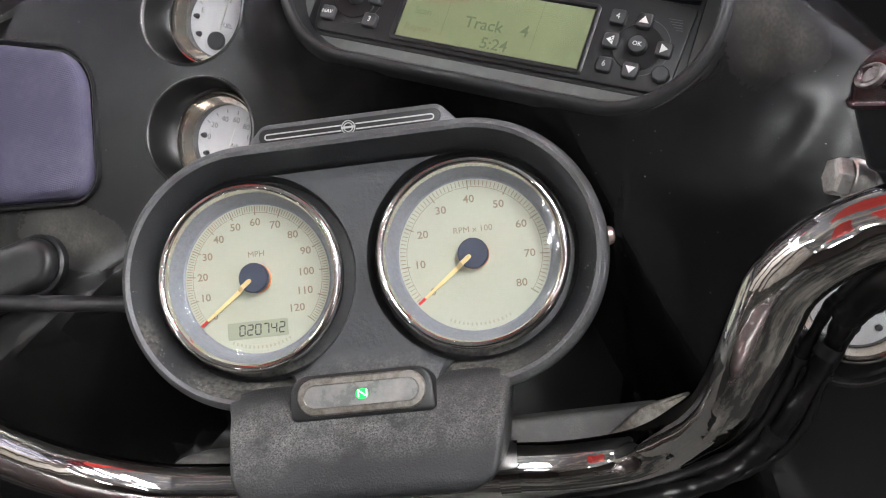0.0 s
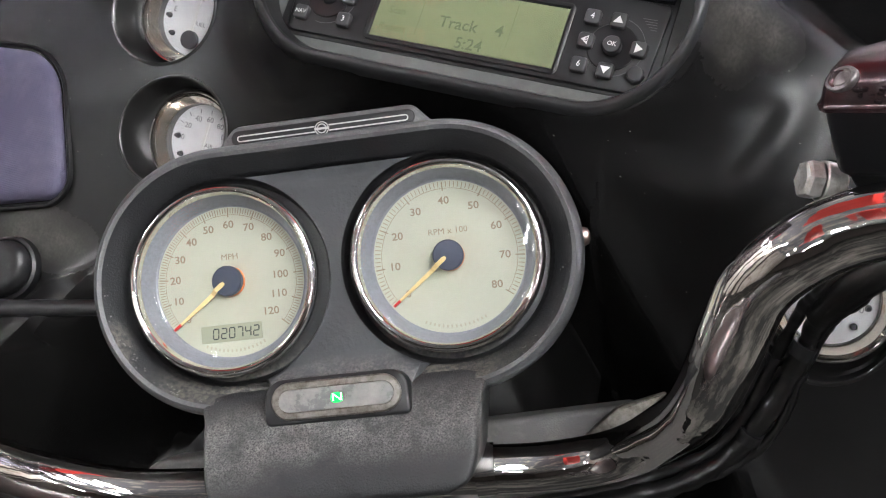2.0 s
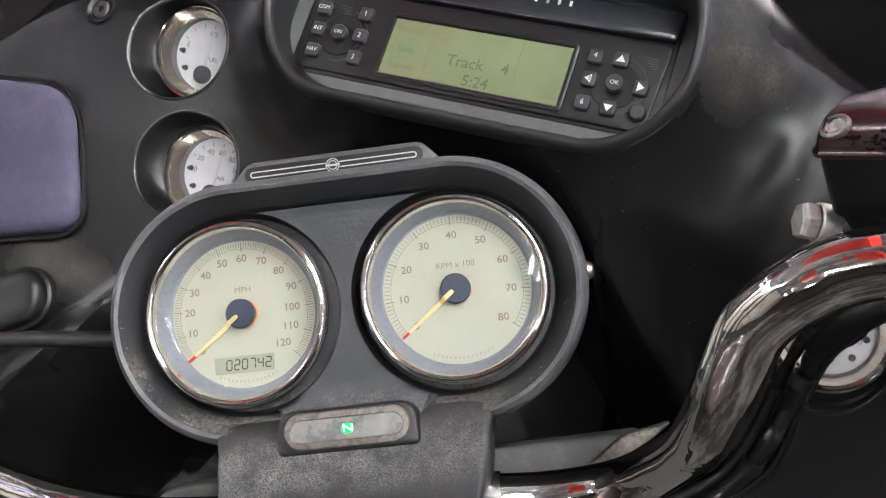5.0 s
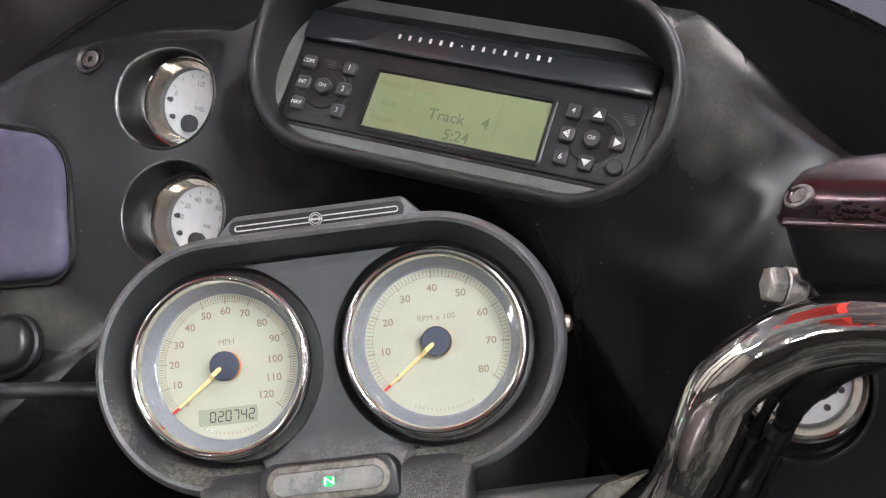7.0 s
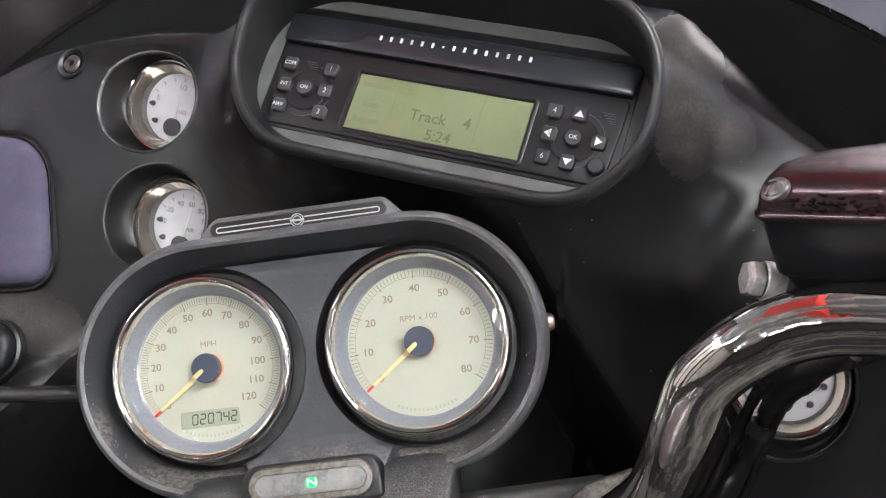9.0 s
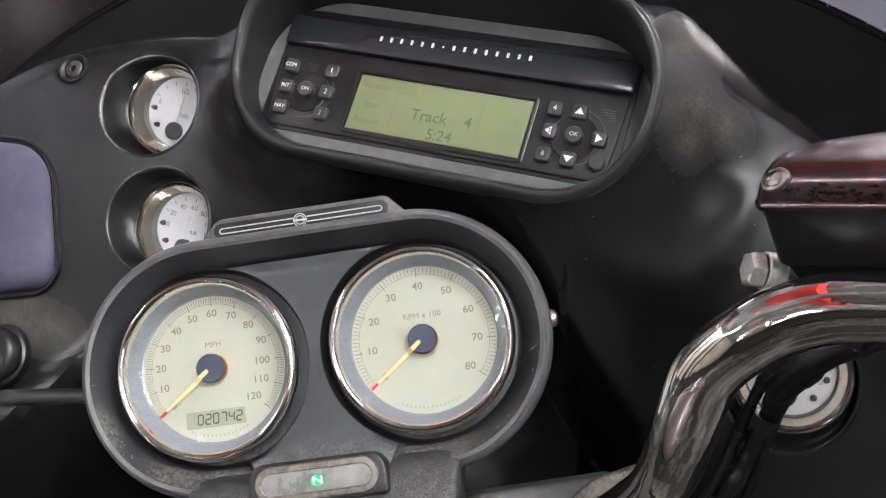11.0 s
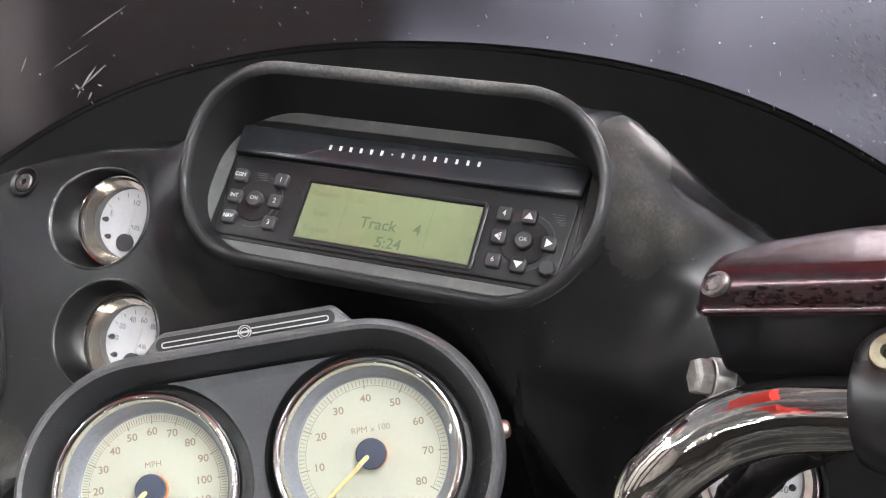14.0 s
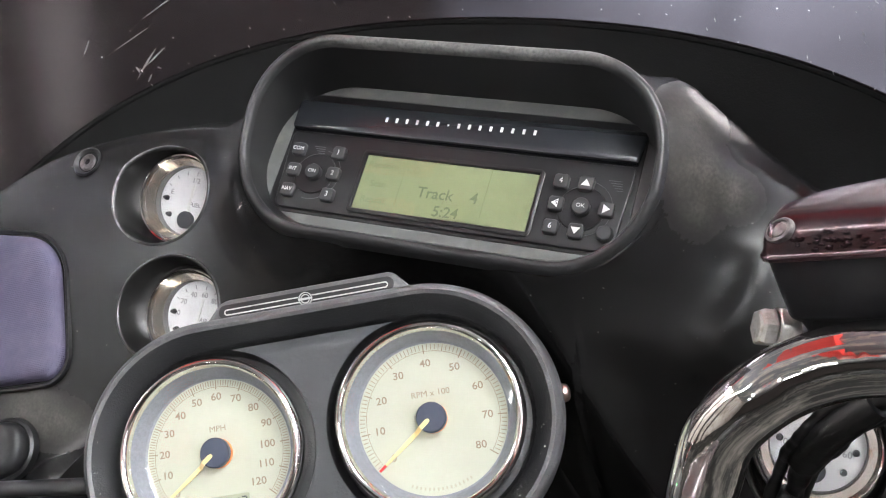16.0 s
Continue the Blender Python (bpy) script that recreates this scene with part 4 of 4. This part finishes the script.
# ---- the two large gauges ----
def big_gauge(m, name, label, top, start, span, minor, numbers, radius_n, word, needle):
    t = thing(name, m, label, "gauge", "large dash gauges")
    part("bezel", lathe([(46.4, -16), (47.4, -5), (47.5, -2.2), (47.3, -1.0), (46.8, 0.2), (46.0, 1.1), (45.0, 1.5), (44.1, 1.3), (43.4, 0.6), (42.9, -0.6), (42.6, -2.4), (42.4, -4)], 120), CHROME, t, "polished chrome bezel")
    part("chapter_ring", lathe([(42.9, -2.6), (42.2, -4), (38.8, -13.0), (37.8, -13.6)], 96), CHAPTER, t, "slate grey inner ring")
    part("dial", lathe([(38.6, -14.4), (38.6, -13.8)], 96, cap1=True, cap0=True), CREAM, t, "cream dial plate")
    bm = bmesh.new()
    n = int(top / minor)
    for i in range(n + 1):
        a = start - span * i / n
        major = i % 10 == 0
        half = i % 5 == 0
        ln = 4.6 if major else (3.4 if half else 2.7)
        r = 37.2 - ln / 2
        bar(bm, r * math.cos(radians(a)), r * math.sin(radians(a)), -13.75, ln, 0.55 if major else 0.34, a)
    part("tick_marks", bm, INK, t, "fine brown tick marks", smooth=False)
    bm = bmesh.new()
    k = 60
    arc = [radians(start - span * i / k) for i in range(k + 1)]
    for a, b in zip(arc, arc[1:]):
        q = [bm.verts.new((r * math.cos(x), r * math.sin(x), -13.72)) for r, x in ((33.7, a), (33.7, b), (33.95, b), (33.95, a))]
        bm.faces.new(q)
    part("scale_line", bm, INK, t, smooth=False)
    for body in numbers:
        a = radians(start - span * float(body) / top)
        rn = radius_n - 3.0 * (len(body) - 2) * (1 if len(body) > 2 else 0)
        part("numeral", text(body, 3.7, -13.7, rn * math.cos(a), rn * math.sin(a), 0, 0.06, 1.08, 0.07), INK, t)
    part("legend", text(word, 3.0, -13.7, 0.5, 12.4, 0, 0.06, 1.05), INK, t)
    for i in range(15):
        a = radians(270 + (i - 7) * 3.6)
        bm = bmesh.new()
        bar(bm, 34.6 * math.cos(a), 34.6 * math.sin(a), -13.72, 1.5, 0.9, math.degrees(a), 0.06)
        part("maker_mark", bm, FAINT_INK, t, smooth=False)
    part("needle_base", lathe([(7.6, -13.7), (7.6, -11.6), (7.0, -11.2)], 40, cap1=True), ORANGE, t, "orange needle base")
    a = radians(start - span * needle / top)
    c, s = math.cos(a), math.sin(a)
    bm = bmesh.new()
    rings = []
    for r, hw, w0 in ((1.5, 0.7, -6.4), (3, 1.15, -6.2), (7.4, 1.15, -6.6), (10.5, 1.1, -9.6), (20, 0.95, -10.1), (32.4, 0.6, -10.1)):
        rings.append([(c * r - s * x, s * r + c * x, w) for x, w in ((-hw, w0 - 0.9), (hw, w0 - 0.9), (hw, w0), (-hw, w0))])
    loft(bm, rings, True, True)
    nd = part("needle", bm, NEEDLE, t, "amber needle with a red tip", smooth=False)
    bm = bmesh.new()
    loft(bm, [[(c * r - s * x, s * r + c * x, w) for x, w in ((-hw, -11.0), (hw, -11.0), (hw, -10.1), (-hw, -10.1))] for r, hw in ((32.5, 0.7), (36.8, 0.6))], True, True)
    part("needle_tip", bm, RED, nd, "red tip", smooth=False)
    part("hub", lathe([(7.6, -10.6), (7.6, -7.6), (7.0, -6.9)], 40, cap1=True), HUB, t, "slate blue hub cap")
    o = part("glass", lathe([(43.0, -2.9), (43.0, -2.3), (41.5, -2.05), (40, -1.85), (38, -1.6), (34, -1.2), (30, -0.9), (20, -0.4), (10, -0.1), (3, 0.0)], 96, cap1=True), COVER, t, "clear domed glass cover")
    o.visible_shadow = False
    return t


speedo = big_gauge(spot(POD, -55.2, 0, 1.2), "speedometer", "cream-faced speedometer in a polished chrome bezel", 120, 216, 257, 1.0,
                   [str(i) for i in range(0, 121, 10)], 28.7, "MPH", 0)
big_gauge(spot(POD, 55.8, 0.3, -1.2), "tachometer", "cream-faced tachometer in a polished chrome bezel", 80, 217, 254, 1.0,
          [str(i) for i in range(0, 81, 10)], 27.6, "RPM x 100", 0)
# odometer window
odo = part("odometer", slab(box_outline(31.4, 8.6, 0.6, -1.6, -25.6), -13.8, -13.3, 0.2), ODO, speedo, "grey-green odometer window")
SEG = {"0": "abcdef", "2": "abged", "7": "abc", "4": "fgbc"}
for i, d in enumerate("020742"):
    u0, v0, h, wd = -9.6 + i * 4.15, -25.6, 2.5, 1.35
    bm = bmesh.new()
    for s in SEG[d]:
        x, y, ln, an = {"a": (0, h, 2 * wd, 0), "g": (0, 0, 2 * wd, 0), "d": (0, -h, 2 * wd, 0), "f": (-wd, h / 2, h, 90), "b": (wd, h / 2, h, 90),
                        "e": (-wd, -h / 2, h, 90), "c": (wd, -h / 2, h, 90)}[s]
        bar(bm, u0 + x + y * 0.08, v0 + y, -13.25, ln - 0.35, 0.62, an - (5 if an else 0), 0.06)
    part("digit", bm, ODO_INK, odo, smooth=False)

# ---- handlebar, brake reservoir and clamp ----
hb = thing("handlebar", POD, "bent chrome motorcycle handlebar with workshop reflections", "handlebar")
RIGHT = [(30, -106, -32), (61.5, -107.5, -34), (86, -109, -37), (108, -108, -34), (123.5, -105.5, -28), (136, -100.5, -15), (147, -92, 10), (155, -82.5, 43), (159.5, -71, 72),
         (163.5, -59, 92), (168, -47, 105.5), (174, -34.5, 116.5), (184.5, -26, 125), (199, -20, 131.5), (216, -18, 139.5), (234, -20.5, 147), (255, -24, 155), (302, -32, 176)]
LEFT = [(-30, -106, -28), (-62, -106, -26), (-90, -104, -23), (-115, -101, -18), (-138, -94, -8), (-158, -84, 8), (-174, -70, 30), (-188, -54, 56), (-200, -40, 84), (-230, -30, 120)]
part("bar_tube", tube(LEFT[::-1] + RIGHT, 12.7, 40, 8), BAR_M, hb)
for s, c in ((1, (61, -107.4, -34)), (-1, (-61, -106, -26))):
    part("collar", tube([(c[0] - 5, c[1], c[2]), (c[0], c[1], c[2]), (c[0] + 5, c[1], c[2])], 13.6, 36, 2), CHROME, hb, "polished collar beside the neck")


# brake fluid reservoir, beside the bar
def axes(origin, x, up):
    x = Vector(x).normalized()
    z = (Vector(up) - x * x.dot(Vector(up))).normalized()
    y = z.cross(x)
    return Matrix(((x.x, y.x, z.x, origin[0]), (x.y, y.y, z.y, origin[1]), (x.z, y.z, z.z, origin[2]), (0, 0, 0, 1)))


RES = axes((0.1865, -0.1505, 1.2545), (0.885, -0.36, 0.29), (-0.05, -0.34, 1))
res = thing("brake_reservoir", RES, "black brake fluid reservoir with a black cherry lid and bubbled paint", "reservoir")
o = rounded([(0, 0.5), (125, 3), (125, 44), (48, 43), (14, 31), (0, 15)], [5, 12, 12, 40, 24, 9], 12)
bm = bmesh.new()
loft(bm, [flat(inset(o, 0.5), -1), flat(inset(o, -0.8), -0.4), flat(inset(o, -0.8), 1.0), flat(inset(o, 0.4), 1.7)]
     + [flat([(64 + (u - 64) * fu, 23 + (v - 23) * fv) for u, v in inset(o, 0.6)], w)
        for fu, fv, w in ((0.998, 0.985, 2.8), (0.99, 0.93, 5.6), (0.975, 0.85, 8.2), (0.955, 0.73, 10.4), (0.93, 0.60, 11.7), (0.90, 0.48, 12.3), (0.8, 0.36, 12.5), (0.5, 0.2, 12.6))], False, True)
part("lid", bm, LID_M, res, "black cherry lid, its paint bubbled along the edge")
o = rounded([(1.2, 1.8), (123.5, 4), (123.5, 42), (48, 41), (15, 29), (1.2, 14)], [4, 9, 9, 40, 22, 7], 12)
bm = bmesh.new()
loft(bm, [flat([(64 + (u - 64) * 0.93, 23 + (v - 23) * 0.6) for u, v in o], -46), flat([(64 + (u - 64) * 0.95, 23 + (v - 23) * 0.75) for u, v in o], -38), flat(inset(o, 3.2), -29), flat(inset(o, 1.2), -26.6), flat(inset(o, 0.4), -25.6), flat(o, -24), flat(o, 0)], True, True)
part("tank", bm, TANK_M, res, "straight-sided black tank")
rng = random.Random(3)
bm = bmesh.new()
for i in range(130):
    u, w = rng.uniform(14, 112), rng.gauss(4.4, 1.7)
    r = rng.uniform(0.4, 1.3)
    bmesh.ops.create_icosphere(bm, subdivisions=1, radius=r, matrix=Matrix.Translation((u, 1.2 + 0.02 * u + 0.32 * max(0, w - 2.5), max(1.6, w))) @ Matrix.Diagonal((1.3, 0.5, 0.9, 1)))
tagged(part("bubbled_paint", bm, LID_M, res, "row of bubbles in the lid's paint"), "row of bubbles in the lid's paint", kind="stuff")
for u, v, w, tip, roll in ((8.6, 6.0, 8.6, 34, -16), (115, 13, 10.8, 12, 0), (115, 34, 10.8, -12, 0)):
    bm = lathe([(5.6, -3), (5.6, 0.6), (5.2, 1.1), (4.3, 1.2), (3.9, 0.6), (3.3, 0.6), (2.9, 1.0), (1.6, 1.2)], 28, cap1=True)
    bm.transform(Matrix.Translation((u, v, w)) @ Matrix.Rotation(radians(roll), 4, "Y") @ Matrix.Rotation(radians(tip), 4, "X") @ Matrix.Diagonal((1.05, 0.8, 1, 1)))
    part("lid_screw", bm, DULL_SCREW, res, "dull oval lid screw")

bolt = thing("hex_bolt", axes((0.1922, -0.1363, 1.2255), (0.1, 0.05, 0.98), (-0.88, -0.42, 0.12)), "zinc hex bolt under the reservoir", "bolt")
part("head", lathe([(6.6, -1.2), (7.2, -0.6), (7.2, 3.6), (6.6, 4.9), (5.0, 5.4)], 6, cap1=True), STEEL, bolt, smooth=False)
part("flange", lathe([(5.0, -10), (6.8, -8.6), (7.5, -5), (7.5, -1.9), (6.9, -1.3)], 28, cap0=True), STEEL, bolt, "round flange behind the bolt head")

CL = axes((0.247, -0.172, 1.2425), (0.90, -0.30, 0.30), (-0.25, -0.75, 0.6))
cl = thing("lever_clamp", CL, "black cast clamp round the handlebar with a socket bolt", "clamp")
bm = tube([(-2, 0, 0), (16, 0, 0), (34, 0, 0)], lambda f: 21 if 0.1 < f < 0.9 else 19, 36, 4)
part("clamp_body", bm, BLACK, cl)
part("boss", slab(rounded([(-3, -14), (34, -14), (34, 22), (-3, 22)], 13, 8), -4, 19, 6), BLACK, cl, "raised bolt boss")
part("socket_bolt", lathe([(6.2, 15), (6.2, 20.6), (5.4, 21.8), (2.4, 22.0), (2.1, 19)], 24, 10, 11, cap1=True), BRASSY, cl, "tarnished yellow zinc socket bolt")

# ---- cables ----
c1 = thing("control_cable", POD, "black rubber-covered control cable behind the gauge pod", "cable")
part("sheath", tube([(-40, -12, -50), (-100, -7, -42), (-135, -4, -32), (-195, 2, -14), (-270, 8, 12)], 4.4, 16, 8), RUBBER, c1)
LOOM = [(290, -22, 70), (246, -30, 32), (232, -39, 12), (224, -48, -4), (216, -72, -33), (203, -96, -46), (184, -113, -56), (156, -126, -60), (120, -134, -64), (60, -138, -80)]
for k, (r, d) in enumerate(((5.0, (0, 0, 0)), (3.2, (-7, 4, -4)), (2.6, (5, -5, -5)))):
    c = thing("wiring_loom", POD, "black sleeved wiring loom tied along the handlebar", "cable")
    pts = [Vector(p) + Vector(d) + Vector((1.2 * math.sin(i * 2.1 + k), 1.6 * math.sin(i * 1.7 + k), 0)) for i, p in enumerate(LOOM)]
    part("sleeve", tube(pts, lambda f: r * (1 + 0.10 * math.sin(f * 61 + k) + 0.07 * math.sin(f * 143)), 18, 14), TAPE_M, c)
    if k > 0:
        a = pts[4]
        b = (pts[5] - pts[3]).normalized() * 2
        part("cable_tie", tube([a + b, a, a - b], r + 1.0, 16, 2), BLACK, c, "black cable tie")
    if k == 0:
        part("boot", tube([(252, -28, 37), (236, -36, 18), (224, -48, -4)], lambda f: 7.4 + 0.7 * math.sin(f * 3.1), 20, 6), TAPE_M, c, "thicker rubber boot of the loom")
        for q in ((219, -63, -22), (194, -105, -51)):
            a = Vector(q)
            part("cable_tie", tube([a + Vector((1.5, 2.4, 1.6)), a, a - Vector((1.5, 2.4, 1.6))], 6.2, 20, 2), BLACK, c, "black cable tie")

# ---- fork cover below the bar ----
fk = thing("fork_cover", spot(POD, 0, 0, -92), "dark grey cast fork cover below the handlebar", "fork cover")
part("cover_plate", slab(rounded([(-150, -210), (160, -210), (146, -86), (-150, -92)], [20, 20, 6, 22]), -30, 0, 4), CAST, fk)
bm = slab(rounded([(104, -106), (128, -104), (162, -80), (132, -86)], [2, 12, 1, 14], 8), 8, 13, 1.5)
part("bracket", bm, ALU, fk, "curved bare metal bracket edge")
inv = fk.matrix_world.inverted()
for u in (-95, 95):
    a = inv @ (POD @ Vector((u / 1000, -0.16, -0.11)))
    b = inv @ Vector((-0.02 + u / 1100, 0.36, 0.0))
    part("fork_leg", tube([a * 1000, a.lerp(b, 0.5) * 1000, b * 1000], 24, 24, 2), STEEL, fk)

# ---- outer fairing and windshield ----
def nose(x):
    return Vector((x, 0.15 - 0.8 * x * x, 1.2997 + 0.015 * x - 0.4433 * x * x - 0.0684 * x ** 3 - 3.61 * x ** 4))


bm = bmesh.new()
cols = []
for i in range(81):
    x = -0.5 + i / 80
    u = x * 1000 * 0.84
    a = RAD @ Vector((u / 1000, (dash_top(u) - 6) / 1000, -0.045))
    b = nose(x)
    a.y = min(a.y, b.y - 0.01)
    col = []
    for j in range(13):
        f = j / 12
        p = a.lerp(b, f)
        p.z -= 0.05 * math.sin(math.pi * f) * (1 - f * 0.3)
        col.append(bm.verts.new(p * 1000))
    cols.append(col)
for a, b in zip(cols, cols[1:]):
    for j in range(len(a) - 1):
        bm.faces.new((a[j], b[j], b[j + 1], a[j + 1]))
of = thing("outer_fairing", Matrix(), "black outer fairing shell ahead of the dash", "fairing")
part("inner_shell", bm, MATT_BLACK, of, "matt black inside of the fairing")
bm = bmesh.new()
cols = []
for i in range(81):
    b = nose(-0.5 + i / 80)
    cols.append([bm.verts.new((b + d) * 1000) for d in (Vector((0, 0.004, 0.004)), Vector((0, 0.0375, -0.05)), Vector((0, 0.0725, -0.15)), Vector((0, 0.125, -0.3)))])
for a, b in zip(cols, cols[1:]):
    for j in range(3):
        bm.faces.new((a[j], b[j], b[j + 1], a[j + 1]))
part("outer_skin", bm, GLOSS_BLACK, of, "glossy black outside of the fairing")
part("rim", tube([(nose(-0.5 + i / 40) + Vector((0, 0.001, 0.001))) * 1000 for i in range(41)], 2.6, 8, 2), MATT_BLACK, of, "rounded black edge of the fairing")

bm = bmesh.new()
cols = []
for i in range(61):
    x = -0.5 + i / 60
    b = nose(x) + Vector((0, 0.001, -0.001))
    col = []
    for j in range(17):
        h = (0.15 + 0.24 * smoothstep(0.14, 0.34, abs(x))) * j / 16
        col.append((b + Vector((-x * h * 0.3, -0.45 * h + 0.1 * h * h, 0.86 * h))) * 1000)
    cols.append(col)
outer = [[bm.verts.new(p) for p in c] for c in cols]
inner = [[bm.verts.new(p + Vector((0, 2.4, 3.2))) for p in c] for c in cols]
for g in (outer, inner):
    for a, b in zip(g, g[1:]):
        for j in range(16):
            bm.faces.new((a[j], b[j], b[j + 1], a[j + 1]))
for i in range(60):
    bm.faces.new((outer[i][0], outer[i + 1][0], inner[i + 1][0], inner[i][0]))
    bm.faces.new((outer[i][16], outer[i + 1][16], inner[i + 1][16], inner[i][16]))
for i in (0, 60):
    for j in range(16):
        bm.faces.new((outer[i][j], outer[i][j + 1], inner[i][j + 1], inner[i][j]))
ws = thing("windshield", Matrix(), "dark smoked acrylic windshield with fine scratches", "windshield")
part("screen", bm, SMOKED, ws)


def screen_point(x, h):
    """A point on the windshield's near face, in millimetres: x across, h up from its edge, both in metres."""
    b = nose(x) + Vector((0, 0.001, -0.001))
    return (b + Vector((-x * h * 0.3, -0.45 * h + 0.1 * h * h, 0.86 * h))) * 1000 + Vector((0, -0.35, -0.35))


def scratch(bm, a, b, wide):
    """A shallow pale scratch between two points of the screen, thinning out to its ends."""
    p, q = screen_point(*a), screen_point(*b)
    tube([p, p.lerp(q, 0.5), q], lambda f: 0.04 + wide * math.sin(math.pi * min(1, max(0, f))), 6, 5, bm)


for a, b, wide in (((-0.234, 0.067), (-0.266, 0.058), 0.40), ((-0.264, 0.050), (-0.288, 0.046), 0.28), ((-0.258, 0.030), (-0.274, 0.022), 0.55), ((-0.264, 0.032), (-0.280, 0.018), 0.7),
                   ((-0.270, 0.028), (-0.282, 0.015), 0.4), ((-0.280, 0.026), (-0.277, 0.016), 0.9), ((-0.272, 0.014), (-0.276, 0.009), 0.5), ((-0.306, 0.056), (-0.300, 0.064), 0.5)):
    bm = bmesh.new()
    scratch(bm, a, b, wide)
    part("scratch", bm, SCUFF, ws, "pale scratch in the acrylic")
p = screen_point(-0.278, 0.021)
bm = bmesh.new()
bmesh.ops.create_icosphere(bm, subdivisions=2, radius=1.0, matrix=Matrix.Translation(p) @ Matrix.Rotation(0.7, 4, "Y") @ Matrix.Diagonal((4.2, 1.0, 1.5, 1)))
part("chip", bm, CHROME, ws, "bright chip in the acrylic")
rng = random.Random(5)
bm = bmesh.new()
for i in range(230):
    x, h = rng.gauss(0.240, 0.011), rng.gauss(0.052, 0.022)
    h = max(0.004, h - (x - 0.240) * 0.8)
    ln = rng.uniform(0.0006, 0.0028)
    scratch(bm, (x, h), (x + ln, h - ln * 0.8), rng.uniform(0.05, 0.16))
for i in range(40):
    x, h = rng.uniform(-0.28, 0.26), rng.uniform(0.004, 0.07)
    scratch(bm, (x, h), (x + 0.0008, h - rng.uniform(0.0005, 0.004)), rng.uniform(0.12, 0.3))
tagged(part("scuffs", bm, SCUFF, ws, "cloud of fine pale scuff marks"), "cloud of fine pale scuff marks", kind="stuff")

# ---- fuel tank and seat, mirrored in the chrome ----
ft = thing("fuel_tank", pose(-0.02, -0.62, 0.0), "glossy pinkish silver motorcycle fuel tank behind the handlebar", "fuel tank")
bm = bmesh.new()
rings = []
for v, w, half, drop in ((380, 930, 60, 60), (350, 985, 110, 110), (280, 1020, 150, 150), (180, 1035, 170, 180), (60, 1025, 172, 190), (-80, 985, 150, 180), (-190, 930, 120, 150), (-240, 885, 90, 110)):
    rings.append([(half * math.copysign(abs(math.cos(a)) ** 0.7, math.cos(a)), v, w - drop + drop * math.copysign(abs(math.sin(a)) ** 0.7, math.sin(a))) for a in [2 * math.pi * i / 40 for i in range(40)]])
loft(bm, rings, True, True)
part("tank_shell", bm, TANK_PAINT, ft)
part("filler_cap", lathe([(34, 1034), (34, 1040), (30, 1044), (12, 1046)], 40, 0, 110, cap1=True), CHROME, ft, "round chrome filler cap")
st = thing("seat", pose(-0.02, -1.25, 0.0), "black leather motorcycle seat behind the tank", "seat")
bm = bmesh.new()
rings = []
for v, w, half in ((400, 860, 80), (340, 870, 120), (200, 840, 160), (0, 820, 180), (-200, 850, 175), (-420, 900, 150), (-520, 880, 100)):
    rings.append([(half * math.cos(a), v, w - 70 + 70 * math.sin(a)) for a in [2 * math.pi * i / 32 for i in range(32)]])
loft(bm, rings, True, True)
part("cushion", bm, RUBBER, st)
bm = bmesh.new()
loft(bm, [[(130 * math.cos(a) * f, v, 620 + 140 * math.sin(a)) for a in [2 * math.pi * i / 24 for i in range(24)]] for v, f in ((700, 0.7), (500, 1.1), (0, 1.2), (-500, 0.9))], True, True)
part("side_panel", bm, GLOSS_BLACK, st, "black body below the seat")
bm = bmesh.new()
rings = []
for i in range(49):
    a = 2 * math.pi * i / 48
    rings.append([(62 * math.cos(c), -300 + (268 + 62 * math.sin(c)) * math.cos(a), 330 + (268 + 62 * math.sin(c)) * math.sin(a)) for c in [2 * math.pi * j / 16 for j in range(16)]])
loft(bm, rings)
bmesh.ops.remove_doubles(bm, verts=bm.verts, dist=0.01)
part("rear_tyre", bm, RUBBER, st, "black rear tyre")
bm = bmesh.new()
for i in range(10):
    a = 2 * math.pi * i / 10
    tube([(0, -300 + 20 * math.cos(a), 330 + 20 * math.sin(a)), (0, -300 + 120 * math.cos(a), 330 + 120 * math.sin(a)), (0, -300 + 215 * math.cos(a), 330 + 215 * math.sin(a))], 9, 8, 2, bm)
part("rear_rim", bm, STEEL, st, "spoked steel rim")
